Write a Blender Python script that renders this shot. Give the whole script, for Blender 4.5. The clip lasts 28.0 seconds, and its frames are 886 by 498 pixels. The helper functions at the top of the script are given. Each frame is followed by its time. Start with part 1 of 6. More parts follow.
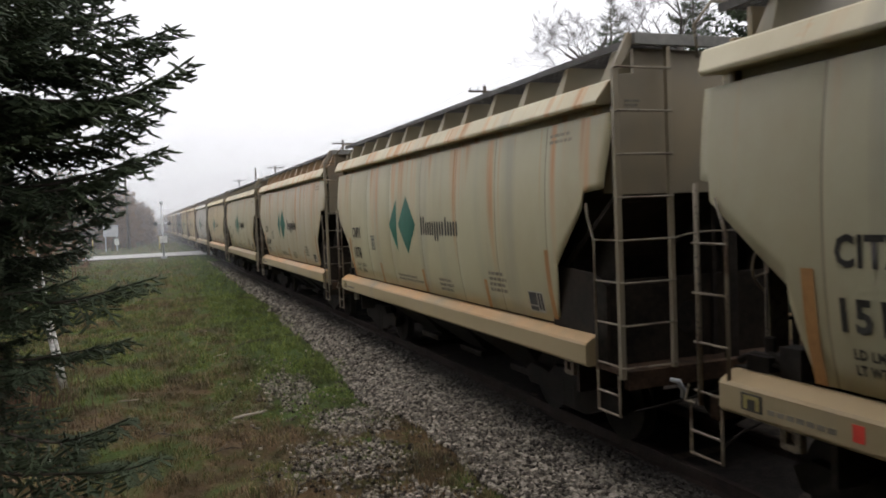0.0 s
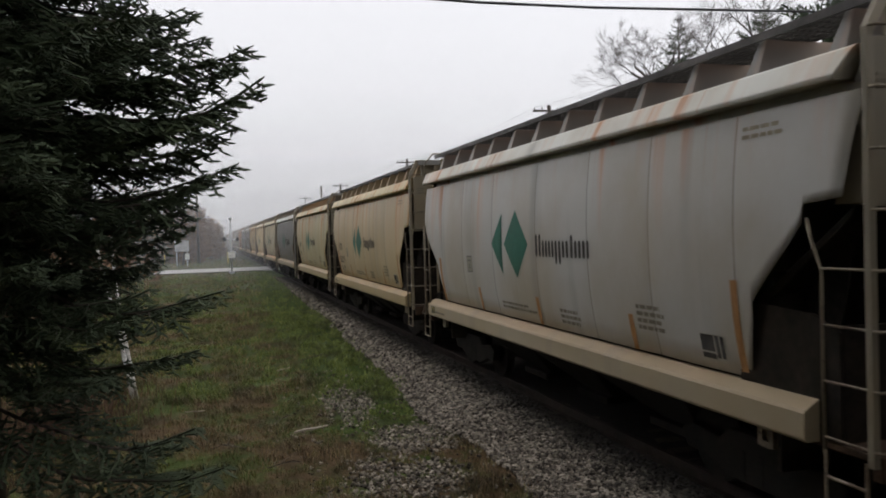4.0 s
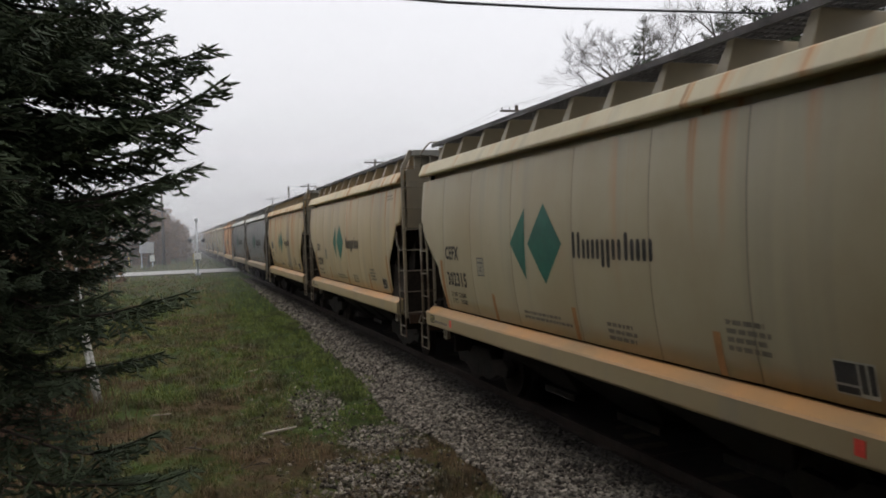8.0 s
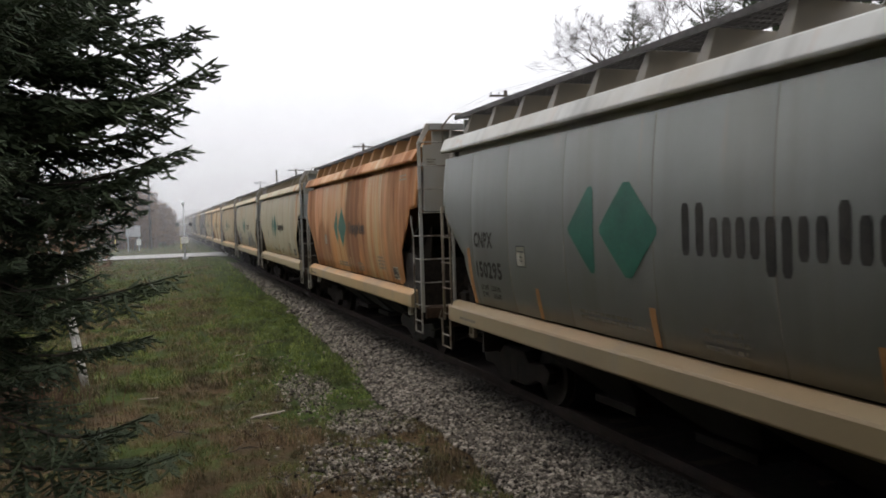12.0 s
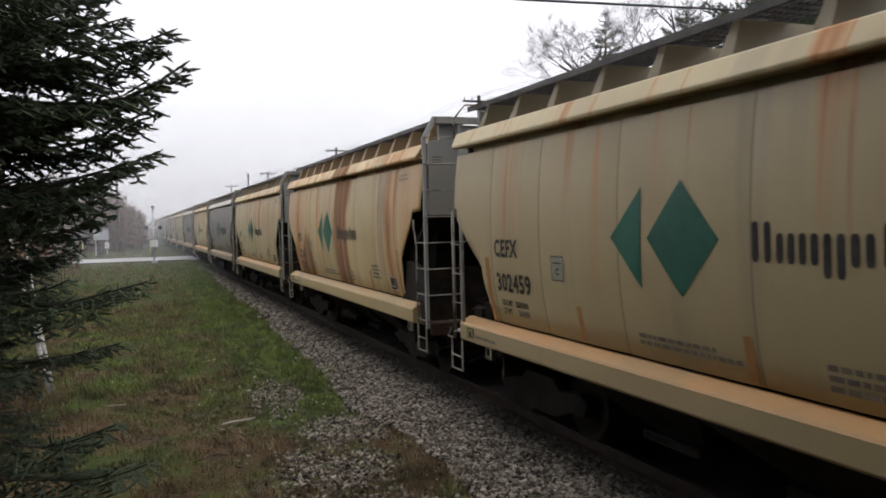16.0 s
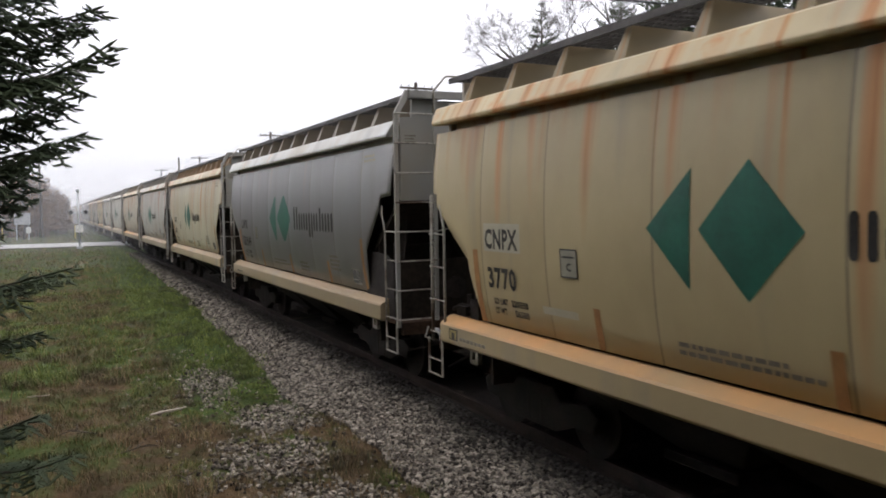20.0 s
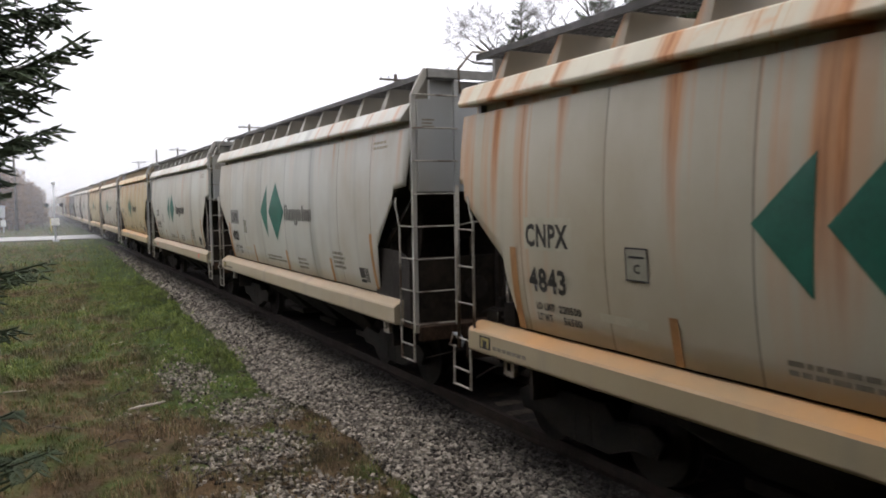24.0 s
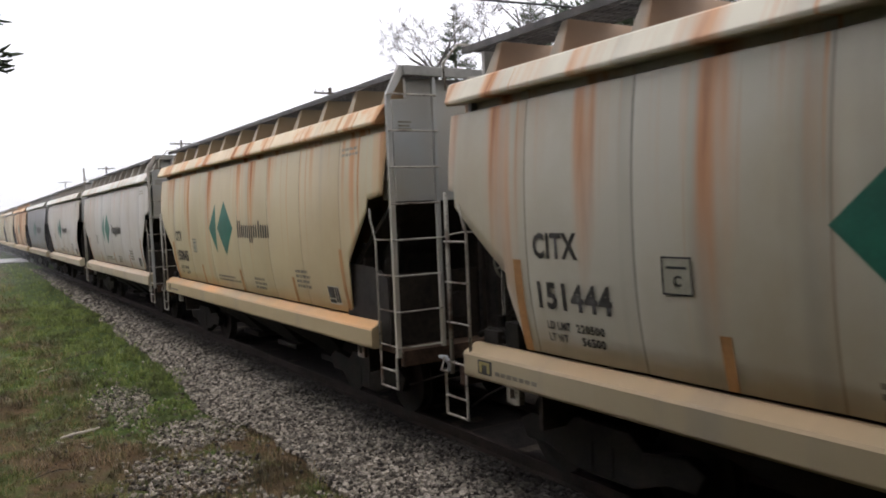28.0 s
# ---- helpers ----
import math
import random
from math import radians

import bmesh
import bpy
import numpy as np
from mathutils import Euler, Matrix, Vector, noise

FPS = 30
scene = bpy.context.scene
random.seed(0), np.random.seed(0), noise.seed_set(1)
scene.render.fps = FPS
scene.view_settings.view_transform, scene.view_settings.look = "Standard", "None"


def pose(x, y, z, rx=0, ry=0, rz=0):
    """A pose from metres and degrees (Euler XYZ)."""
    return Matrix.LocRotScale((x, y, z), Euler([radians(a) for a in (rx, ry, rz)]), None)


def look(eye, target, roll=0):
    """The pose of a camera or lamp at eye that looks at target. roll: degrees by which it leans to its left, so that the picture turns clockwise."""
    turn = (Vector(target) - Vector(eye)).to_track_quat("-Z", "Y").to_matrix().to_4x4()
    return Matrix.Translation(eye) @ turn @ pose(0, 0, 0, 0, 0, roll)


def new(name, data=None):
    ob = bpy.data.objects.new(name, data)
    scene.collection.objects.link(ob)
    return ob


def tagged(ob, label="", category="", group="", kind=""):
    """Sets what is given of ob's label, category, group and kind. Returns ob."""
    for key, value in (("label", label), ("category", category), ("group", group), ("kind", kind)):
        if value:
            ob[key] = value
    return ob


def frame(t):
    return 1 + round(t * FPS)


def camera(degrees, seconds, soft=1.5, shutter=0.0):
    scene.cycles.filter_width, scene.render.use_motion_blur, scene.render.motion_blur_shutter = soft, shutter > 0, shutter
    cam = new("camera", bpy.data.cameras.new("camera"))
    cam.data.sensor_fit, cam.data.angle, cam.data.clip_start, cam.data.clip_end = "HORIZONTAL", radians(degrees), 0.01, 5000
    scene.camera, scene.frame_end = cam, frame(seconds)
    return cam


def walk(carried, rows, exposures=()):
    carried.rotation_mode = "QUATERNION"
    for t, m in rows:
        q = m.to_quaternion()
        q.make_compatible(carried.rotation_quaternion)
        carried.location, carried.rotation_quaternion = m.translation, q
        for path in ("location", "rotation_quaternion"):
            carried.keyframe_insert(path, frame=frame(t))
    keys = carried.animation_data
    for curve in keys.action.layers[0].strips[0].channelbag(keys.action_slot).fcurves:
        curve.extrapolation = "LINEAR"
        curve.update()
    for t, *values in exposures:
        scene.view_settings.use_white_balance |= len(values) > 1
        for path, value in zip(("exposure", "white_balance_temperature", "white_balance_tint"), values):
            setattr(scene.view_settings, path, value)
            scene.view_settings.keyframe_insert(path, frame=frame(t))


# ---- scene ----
cam = camera(58.60, 28.0, soft=1.8, shutter=0.06)
# seconds, x, y, z, pitch above level, roll, yaw
PATH = [
    (0, 0.001, -0.007, 2.885, -2.68, 2.33, -20.92),
    (0.5, 0.001, -0.020, 2.880, -2.07, 2.57, -18.93),
    (1, -0.000, -0.015, 2.878, -1.57, 2.83, -18.35),
    (1.5, 0.001, -0.024, 2.880, -0.78, 3.38, -18.43),
    (2, 0.005, -0.021, 2.881, -0.70, 3.38, -19.14),
    (2.5, 0.005, -0.015, 2.879, -0.81, 2.75, -18.69),
    (3, 0.003, -0.011, 2.880, -0.87, 2.01, -18.11),
    (3.5, 0.002, -0.011, 2.880, -1.01, 1.56, -16.93),
    (5.5, 0.001, -0.036, 2.867, -1.28, 1.76, -15.99),
    (6, 0.008, -0.031, 2.859, -0.63, 1.85, -16.82),
    (6.5, 0.004, -0.025, 2.861, -0.05, 1.85, -18.21),
    (7, -0.004, -0.033, 2.876, -0.45, 1.95, -18.44),
    (7.5, 0.001, -0.027, 2.874, -0.52, 2.25, -18.85),
    (8, 0.005, -0.019, 2.869, -1.21, 1.95, -18.66),
    (8.5, 0.003, -0.024, 2.868, -1.33, 2.12, -18.70),
    (9, 0.001, -0.020, 2.876, -1.53, 2.33, -18.54),
    (9.5, 0.002, -0.020, 2.874, -1.79, 2.27, -18.54),
    (10, 0.006, -0.018, 2.867, -1.92, 2.05, -18.68),
    (10.5, 0.003, -0.030, 2.871, -1.86, 1.70, -18.60),
    (11, -0.006, -0.026, 2.872, -1.87, 2.03, -18.76),
    (11.5, -0.008, -0.012, 2.870, -1.98, 1.85, -18.39),
    (12, -0.002, -0.014, 2.869, -2.33, 1.68, -19.51),
    (12.5, 0.003, -0.022, 2.873, -2.59, 1.89, -21.71),
    (14.5, -0.000, 0.006, 2.886, -3.30, 2.77, -23.09),
    (15, -0.001, 0.017, 2.886, -2.80, 2.52, -22.48),
    (15.5, -0.003, 0.011, 2.887, -2.12, 1.79, -22.13),
    (16, -0.004, 0.012, 2.886, -2.05, 1.37, -21.49),
    (16.5, -0.006, 0.015, 2.886, -2.27, 1.50, -21.28),
    (17, -0.008, 0.009, 2.881, -2.34, 1.67, -21.54),
    (17.5, -0.008, 0.022, 2.888, -2.28, 1.32, -21.97),
    (18, -0.004, 0.024, 2.886, -2.99, 0.92, -25.00),
    (18.5, -0.005, 0.028, 2.888, -3.01, 0.75, -26.85),
    (19, -0.008, 0.017, 2.885, -2.76, 0.83, -26.18),
    (19.5, -0.008, 0.026, 2.888, -2.38, 0.61, -25.30),
    (20, -0.004, 0.019, 2.887, -3.07, 0.87, -26.11),
    (20.5, 0.001, 0.027, 2.887, -3.36, 0.54, -26.72),
    (21, 0.003, 0.016, 2.890, -3.83, 0.63, -26.31),
    (21.5, 0.004, 0.014, 2.893, -3.85, 0.69, -26.55),
    (23.5, 0.008, 0.023, 2.896, -3.69, 0.96, -27.65),
    (24, 0.010, 0.013, 2.896, -3.68, 0.98, -27.52),
    (24.5, 0.016, 0.013, 2.891, -3.67, 0.86, -26.84),
    (25, -0.001, 0.004, 2.899, -2.87, 1.22, -27.47),
    (25.5, -0.006, 0.011, 2.887, -2.82, 1.11, -28.38),
    (26, -0.009, 0.020, 2.885, -2.66, 0.99, -28.85),
    (26.5, -0.010, 0.028, 2.875, -2.61, 0.86, -29.74),
    (27, -0.007, 0.036, 2.877, -2.71, 0.77, -30.04),
    (27.5, 0.004, 0.031, 2.870, -2.77, 1.31, -30.84),
    (28, 0.010, 0.044, 2.876, -2.93, 2.46, -31.99),
]
walk(cam, [(t, pose(x, y, z, 90 + p, r, w)) for t, x, y, z, p, r, w in PATH],
     exposures=[(0, 0.58, 6500, 10), (1, 0.2, 6500, 10), (3, 0.14, 6500, 10), (6, 0.08, 6500, 10), (7, 0.06, 6500, 10), (8, 0.14, 6500, 10), (10, 0.42, 6500, 10),
                (11, 0.46, 6500, 10), (12, 0.46, 6500, 10), (12.5, 0.8, 6489, 10.2), (14.5, 0.62, 6446, 11), (15, 0.54, 6435, 11.2), (16, 0.46, 6413, 11.7), (17, 0.58, 6392, 12.1),
                (18, 0.93, 6370, 12.5), (18.6, 1.1, 6370, 12.5), (19, 1.3, 6370, 12.5), (19.4, 1.1, 6370, 12.5), (20, 0.78, 6370, 12.5), (20.5, 1.12, 6370, 12.5), (21, 1.2, 6370, 12.5),
                (21.6, 1, 6370, 12.5), (24, 0.92, 6370, 12.5), (25, 0.94, 6370, 12.5), (28, 0.97, 6370, 12.5)])

# ---- light ----
world = bpy.data.worlds.new("overcast")
scene.world = world
world.use_nodes = True
wn = world.node_tree.nodes
sky = wn.new("ShaderNodeTexSky")
sky.sky_type, sky.sun_disc = "NISHITA", False
sky.sun_elevation, sky.sun_rotation = radians(70), radians(60)
sky.air_density, sky.dust_density = 1.0, 6.0
pale = wn.new("ShaderNodeMix")
pale.data_type = "RGBA"
pale.inputs["Factor"].default_value = 0.96
pale.inputs["B"].default_value = (8.95, 8.95, 9.35, 1)
world.node_tree.links.new(sky.outputs["Color"], pale.inputs["A"])
world.node_tree.links.new(pale.outputs["Result"], wn["Background"].inputs["Color"])
wn["Background"].inputs["Strength"].default_value = 0.1
sun = new("sun", bpy.data.lights.new("sun", "SUN"))
sun.data.energy, sun.data.angle, sun.data.color = 0.5, radians(60), (1.0, 0.97, 0.92)
sun.matrix_world = look((14, 6, 30), (6, 2, 0))


# ---- materials ----
def material(name):
    m = bpy.data.materials.new(name)
    m.use_nodes = True
    return m, m.node_tree, m.node_tree.nodes["Principled BSDF"]


def node(tree, kind, **inputs):
    n = tree.nodes.new("ShaderNode" + kind)
    for key, value in inputs.items():
        n.inputs[key].default_value = value
    return n


def mix(tree, fac, a, b):
    n = tree.nodes.new("ShaderNodeMix")
    n.data_type = "RGBA"
    for key, v in (("Factor", fac), ("A", a), ("B", b)):
        if isinstance(v, bpy.types.NodeSocket):
            tree.links.new(v, n.inputs[key])
        elif key == "Factor":
            n.inputs[key].default_value = v
        else:
            n.inputs[key].default_value = (*v, 1)
    return n.outputs["Result"]


def math_node(tree, op, a, b=0.0, clamp=False):
    n = tree.nodes.new("ShaderNodeMath")
    n.operation, n.use_clamp = op, clamp
    for i, v in enumerate((a, b)):
        if isinstance(v, bpy.types.NodeSocket):
            tree.links.new(v, n.inputs[i])
        else:
            n.inputs[i].default_value = v
    return n.outputs[0]


def ramp(tree, value, lo, hi):
    n = node(tree, "MapRange", **{"From Min": lo, "From Max": hi})
    tree.links.new(value, n.inputs["Value"])
    return n.outputs["Result"]


def coords(tree, scale=(1, 1, 1), shift=0.0, space="Object"):
    """Texture coordinates, stretched, shifted by chance from object to object."""
    tc = tree.nodes.new("ShaderNodeTexCoord")
    v = tree.nodes.new("ShaderNodeVectorMath")
    v.operation = "MULTIPLY_ADD"
    v.inputs[1].default_value = scale
    tree.links.new(tc.outputs[space], v.inputs[0])
    if shift:
        info = tree.nodes.new("ShaderNodeObjectInfo")
        s = math_node(tree, "MULTIPLY", info.outputs["Random"], shift)
        c = tree.nodes.new("ShaderNodeCombineXYZ")
        for i in range(3):
            tree.links.new(s, c.inputs[i])
        tree.links.new(c.outputs[0], v.inputs[2])
    return v.outputs[0]


def noise_of(tree, scale, detail=4.0, stretch=(1, 1, 1), shift=0.0, rough=0.55, space="Object"):
    n = node(tree, "TexNoise", Scale=scale, Detail=detail, Roughness=rough)
    tree.links.new(coords(tree, stretch, shift, space), n.inputs["Vector"])
    return n.outputs["Fac"]


def bump(tree, bsdf, height, strength, distance=0.01):
    b = node(tree, "Bump", Strength=strength, Distance=distance)
    tree.links.new(height, b.inputs["Height"])
    tree.links.new(b.outputs[0], bsdf.inputs["Normal"])


def speckled(name, low, high, scale, rough=0.8, metal=0.0, strength=0.3, stretch=(1, 1, 1), shift=7.0, fine=9.0, space="Object"):
    """A surface that varies between two colours at two scales."""
    m, t, b = material(name)
    a = noise_of(t, scale, 5, stretch, shift, space=space)
    f = noise_of(t, scale * fine, 3, stretch, shift, space=space)
    k = ramp(t, math_node(t, "ADD", math_node(t, "MULTIPLY", a, 0.65), math_node(t, "MULTIPLY", f, 0.35)), 0.33, 0.67)
    t.links.new(mix(t, k, low, high), b.inputs["Base Color"])
    b.inputs["Roughness"].default_value, b.inputs["Metallic"].default_value = rough, metal
    bump(t, b, f, strength)
    return m


def shifted(tree, amount, scale, spread=2600.0):
    """Coordinates along a car, shifted by its own amount of rust, so that hood and side agree."""
    tc = tree.nodes.new("ShaderNodeTexCoord")
    v = tree.nodes.new("ShaderNodeVectorMath")
    v.operation = "MULTIPLY_ADD"
    v.inputs[1].default_value = scale
    tree.links.new(tc.outputs["Object"], v.inputs[0])
    c = tree.nodes.new("ShaderNodeCombineXYZ")
    s = math_node(tree, "MULTIPLY", amount, spread)
    tree.links.new(s, c.inputs[0])
    tree.links.new(s, c.inputs[1])
    tree.links.new(c.outputs[0], v.inputs[2])
    return v.outputs[0]


def car_noise(tree, amount, detail, scale, rough=0.5, spread=2600.0):
    n = node(tree, "TexNoise", Scale=1.0, Detail=detail, Roughness=rough)
    tree.links.new(shifted(tree, amount, scale, spread), n.inputs["Vector"])
    return n.outputs["Fac"]


def painted(name, rust=1.0, gloss=0.45, ledge=0.0, tint=None, metal=0.0, patch=0.0, dusty=0.0):
    """Weathered car paint: the colour and the amount of rust come from the object's own colour."""
    m, t, b = material(name)

    def op(kind, x, y, clamp=False):
        return math_node(t, kind, x, y, clamp)

    info = t.nodes.new("ShaderNodeObjectInfo")
    amount = info.outputs["Alpha"]
    paint = mix(t, 0.6, info.outputs["Color"], tint) if tint else info.outputs["Color"]
    fine = car_noise(t, amount, 5, (1, 13.0, 0.9), 0.65)
    soil = car_noise(t, amount, 5, (0.5, 0.55, 0.42), 0.6, 1700.0)
    paint = mix(t, op("MULTIPLY", ramp(t, soil, 0.38, 0.66), 0.4 if metal else 0.5), paint, (0.17, 0.172, 0.155) if metal else (0.31, 0.23, 0.118))
    grey = car_noise(t, amount, 3, (0.5, 1.5, 0.10), 0.5, 900.0)
    paint = mix(t, op("MULTIPLY", ramp(t, grey, 0.56, 0.74), 0.5), paint, (0.19, 0.18, 0.155))
    # runs of rust from the roof edge, each with its own width and length, in a wider yellow stain
    where = t.nodes.new("ShaderNodeTexCoord")
    high = t.nodes.new("ShaderNodeSeparateXYZ")
    t.links.new(where.outputs["Object"], high.inputs[0])
    run = car_noise(t, amount, 2, (0, 3.0, 0.16), 0.55)
    thin = car_noise(t, amount, 1, (0, 9.5, 0.10), 0.5, 1300.0)
    reach = ramp(t, car_noise(t, amount, 1, (0, 1.3, 0), 0.5, 3100.0), 0.33, 0.67)
    low = op("SUBTRACT", 4.35, op("MULTIPLY", reach, op("ADD", 0.9, op("MULTIPLY", amount, 3.6))))
    fade = ramp(t, op("SUBTRACT", high.outputs["Z"], low), -0.25, 1.3)
    edge = op("MAXIMUM", op("SUBTRACT", 0.725, op("MULTIPLY", amount, 0.28)), 0.565)
    core = op("MULTIPLY", op("SUBTRACT", run, edge), 10.0, True)
    core = op("MAXIMUM", core, op("MULTIPLY", op("MULTIPLY", op("SUBTRACT", thin, op("ADD", edge, 0.05)), 14.0, True), 0.75))
    halo = op("MULTIPLY", op("MULTIPLY", op("SUBTRACT", run, op("SUBTRACT", edge, 0.11)), 7.0, True), 0.6)
    uneven = op("ADD", 0.5, op("MULTIPLY", ramp(t, fine, 0.34, 0.62), 0.5))
    core = op("MULTIPLY", op("MULTIPLY", core, fade), uneven, True)
    halo = op("MULTIPLY", halo, fade)
    # broad brown stains on the worst cars
    stain = car_noise(t, amount, 5, (0.0, 0.50, 0.08), 0.62, 2100.0)
    worst = op("MULTIPLY", op("SUBTRACT", amount, 0.5), 1.0, True)
    # old spills: one broad run down from a hatch, and a smear low at the rear
    spill = ramp(t, op("ABSOLUTE", op("ADD", op("ADD", high.outputs["Y"], 6.7), op("MULTIPLY", op("SUBTRACT", soil, 0.5), 1.6)), 0.0), 0.95, 0.25)
    smear = op("MULTIPLY", ramp(t, op("ABSOLUTE", op("ADD", high.outputs["Y"], 2.6), 0.0), 1.5, 0.4), ramp(t, high.outputs["Z"], 3.0, 1.7))
    stain = op("ADD", stain, op("ADD", op("MULTIPLY", spill, 0.28), op("MULTIPLY", smear, 0.42)))
    stain = op("MULTIPLY", op("SUBTRACT", stain, op("SUBTRACT", 0.65, op("MULTIPLY", worst, 0.30))), 9.0, True)
    stain = op("MULTIPLY", stain, op("ADD", 0.62, op("MULTIPLY", ramp(t, run, 0.35, 0.6), 0.36)))
    stain = op("MULTIPLY", stain, op("GREATER_THAN", amount, 0.68))
    if patch:
        blot = car_noise(t, amount, 4, (0, 0.95, 1.6), 0.6, 500.0)
        blot = op("MULTIPLY", op("SUBTRACT", blot, op("SUBTRACT", 0.72, op("MULTIPLY", amount, 0.24))), 9.0, True)
        halo = op("MAXIMUM", halo, op("MULTIPLY", blot, patch))
    # the worst cars are orange in broad upright swathes
    swathe = ramp(t, car_noise(t, amount, 4, (0.0, 0.38, 0.07), 0.6, 2900.0), 0.43, 0.56)
    swathe = op("MULTIPLY", op("MULTIPLY", swathe, op("MULTIPLY", op("SUBTRACT", amount, 0.62), 3.0, True)), 0.85)
    halo = op("MAXIMUM", halo, swathe)
    col = mix(t, op("MULTIPLY", halo, rust, True), paint, (0.53, 0.20, 0.045))
    col = mix(t, op("MULTIPLY", stain, rust, True), col, mix(t, fine, (0.27, 0.105, 0.03), (0.10, 0.04, 0.017)))
    iron = mix(t, ramp(t, op("ADD", op("MULTIPLY", fine, 0.6), op("MULTIPLY", run, 0.4)), 0.44, 0.62), (0.56, 0.20, 0.035), (0.24, 0.075, 0.02))
    col = mix(t, op("MULTIPLY", core, rust * 0.9, True), col, iron)
    if dusty:
        # an old run of grey dust and oil, ragged at its edges
        ragged = noise_of(t, 1.0, 5, (1, 3.2, 0.5), 0, 0.65)
        off = op("ABSOLUTE", op("ADD", op("ADD", high.outputs["Y"], 7.5), op("MULTIPLY", ragged, 0.7)), 0.0)
        cover = op("MULTIPLY", ramp(t, off, 0.62, 0.12), ramp(t, high.outputs["Z"], 3.75, 3.0))
        cover = op("MULTIPLY", cover, op("ADD", 0.45, op("MULTIPLY", ragged, 0.6)))
        col = mix(t, op("MULTIPLY", cover, dusty, True), col, mix(t, ragged, (0.10, 0.09, 0.07), (0.22, 0.20, 0.16)))
    k = op("MAXIMUM", core, stain)
    if ledge:
        geo = t.nodes.new("ShaderNodeNewGeometry")
        sep = t.nodes.new("ShaderNodeSeparateXYZ")
        t.links.new(geo.outputs["Normal"], sep.inputs[0])
        dust = op("MULTIPLY", ramp(t, sep.outputs["Z"], 0.25, 0.6), ramp(t, soil, 0.72, 0.3))
        dust = op("MULTIPLY", dust, op("MULTIPLY", amount, 1.9), True)
        col = mix(t, op("MULTIPLY", dust, ledge, True), col, (0.62, 0.31, 0.10))
    t.links.new(col, b.inputs["Base Color"])
    t.links.new(op("ADD", gloss, op("MULTIPLY", k, 0.4)), b.inputs["Roughness"])
    b.inputs["Metallic"].default_value = metal
    bump(t, b, noise_of(t, 1.2, 3, (1, 1, 0.6), 11), 0.25, 0.02)
    return m


def ironwork(name):
    """Ladders and grab irons in the object's own colour, worn and rusty in patches."""
    m, t, b = material(name)
    worn, fine = noise_of(t, 2.2, 4, (1, 1, 1), 7.0), noise_of(t, 30.0, 3, (1, 1, 1), 7.0)
    color = t.nodes.new("ShaderNodeObjectInfo").outputs["Color"]
    col = mix(t, ramp(t, worn, 0.50, 0.66), color, (0.075, 0.042, 0.022))
    t.links.new(mix(t, ramp(t, fine, 0.55, 0.70), col, (0.05, 0.04, 0.03)), b.inputs["Base Color"])
    b.inputs["Roughness"].default_value = 0.6
    bump(t, b, fine, 0.2)
    return m


PAINT = painted("weathered_car_paint")
SPILLED_PAINT = painted("paint_under_a_grey_spill", dusty=1.0)
BARE_STEEL = painted("dull_bare_steel", 1.0, 0.42, metal=0.8)
SEAM_PAINT = painted("sooty_weld_paint", 1.0, 0.6, 0.0, (0.07, 0.062, 0.052))
HOOD_PAINT = painted("weathered_edge_paint", 1.0, 0.5, patch=0.75)
SILL_PAINT = painted("dusty_sill_paint", 0.6, 0.55, 1.0, (0.32, 0.235, 0.115))
END_PAINT = painted("end_sheet_paint", 0.35, 0.5)
# grime, darkened further for the shade inside the open car ends
SHADED_GRIME = speckled("shaded_black_grime", (0.012, 0.011, 0.010), (0.045, 0.036, 0.028), 1.6, 0.85)
DARK_STEEL = speckled("dark_running_gear_steel", (0.006, 0.005, 0.0045), (0.022, 0.017, 0.013), 3.0, 0.85, 0.0)
ROOF_STEEL = speckled("grey_roof_steel", (0.12, 0.115, 0.10), (0.23, 0.22, 0.19), 1.5, 0.65)
GRATE = speckled("dull_grating_steel", (0.05, 0.048, 0.045), (0.12, 0.11, 0.10), 4.0, 0.6, 0.4)
END_GREY = speckled("dark_grey_end_steel", (0.017, 0.014, 0.012), (0.05, 0.043, 0.036), 1.4, 0.75)
END_DARK = speckled("dark_brown_end_steel", (0.010, 0.008, 0.006), (0.036, 0.027, 0.019), 1.4, 0.85)
LADDER_PAINT = ironwork("worn_ladder_paint")
PLATFORM_RUST = speckled("rusty_platform_steel", (0.02, 0.014, 0.01), (0.085, 0.05, 0.03), 3.0, 0.85)
GREEN = speckled("green_logo_paint", (0.006, 0.08, 0.05), (0.012, 0.13, 0.08), 2.5, 0.5, 0, 0.1)
BLACK_INK = speckled("worn_dark_lettering", (0.016, 0.015, 0.013), (0.06, 0.053, 0.042), 5.0, 0.85, 0, 0.1)
FAINT_INK = speckled("faded_stencil_lettering", (0.11, 0.095, 0.07), (0.24, 0.21, 0.155), 9.0, 0.85, 0, 0.1)
PALE_INK = speckled("nearly_worn_off_stencil", (0.22, 0.185, 0.125), (0.33, 0.285, 0.20), 9.0, 0.85, 0, 0.1)
ORANGE = speckled("aged_orange_reflector", (0.25, 0.12, 0.04), (0.43, 0.215, 0.07), 3.0, 0.6, 0, 0.1)
RED = speckled("red_tag_paint", (0.55, 0.04, 0.025), (0.75, 0.08, 0.05), 8.0, 0.5, 0, 0.1)
WHITE = speckled("off_white_paint", (0.55, 0.54, 0.50), (0.78, 0.77, 0.72), 5.0, 0.55, 0, 0.1)
PLACARD_WHITE = speckled("dusty_white_placard", (0.36, 0.33, 0.26), (0.52, 0.49, 0.40), 6.0, 0.6, 0, 0.1)
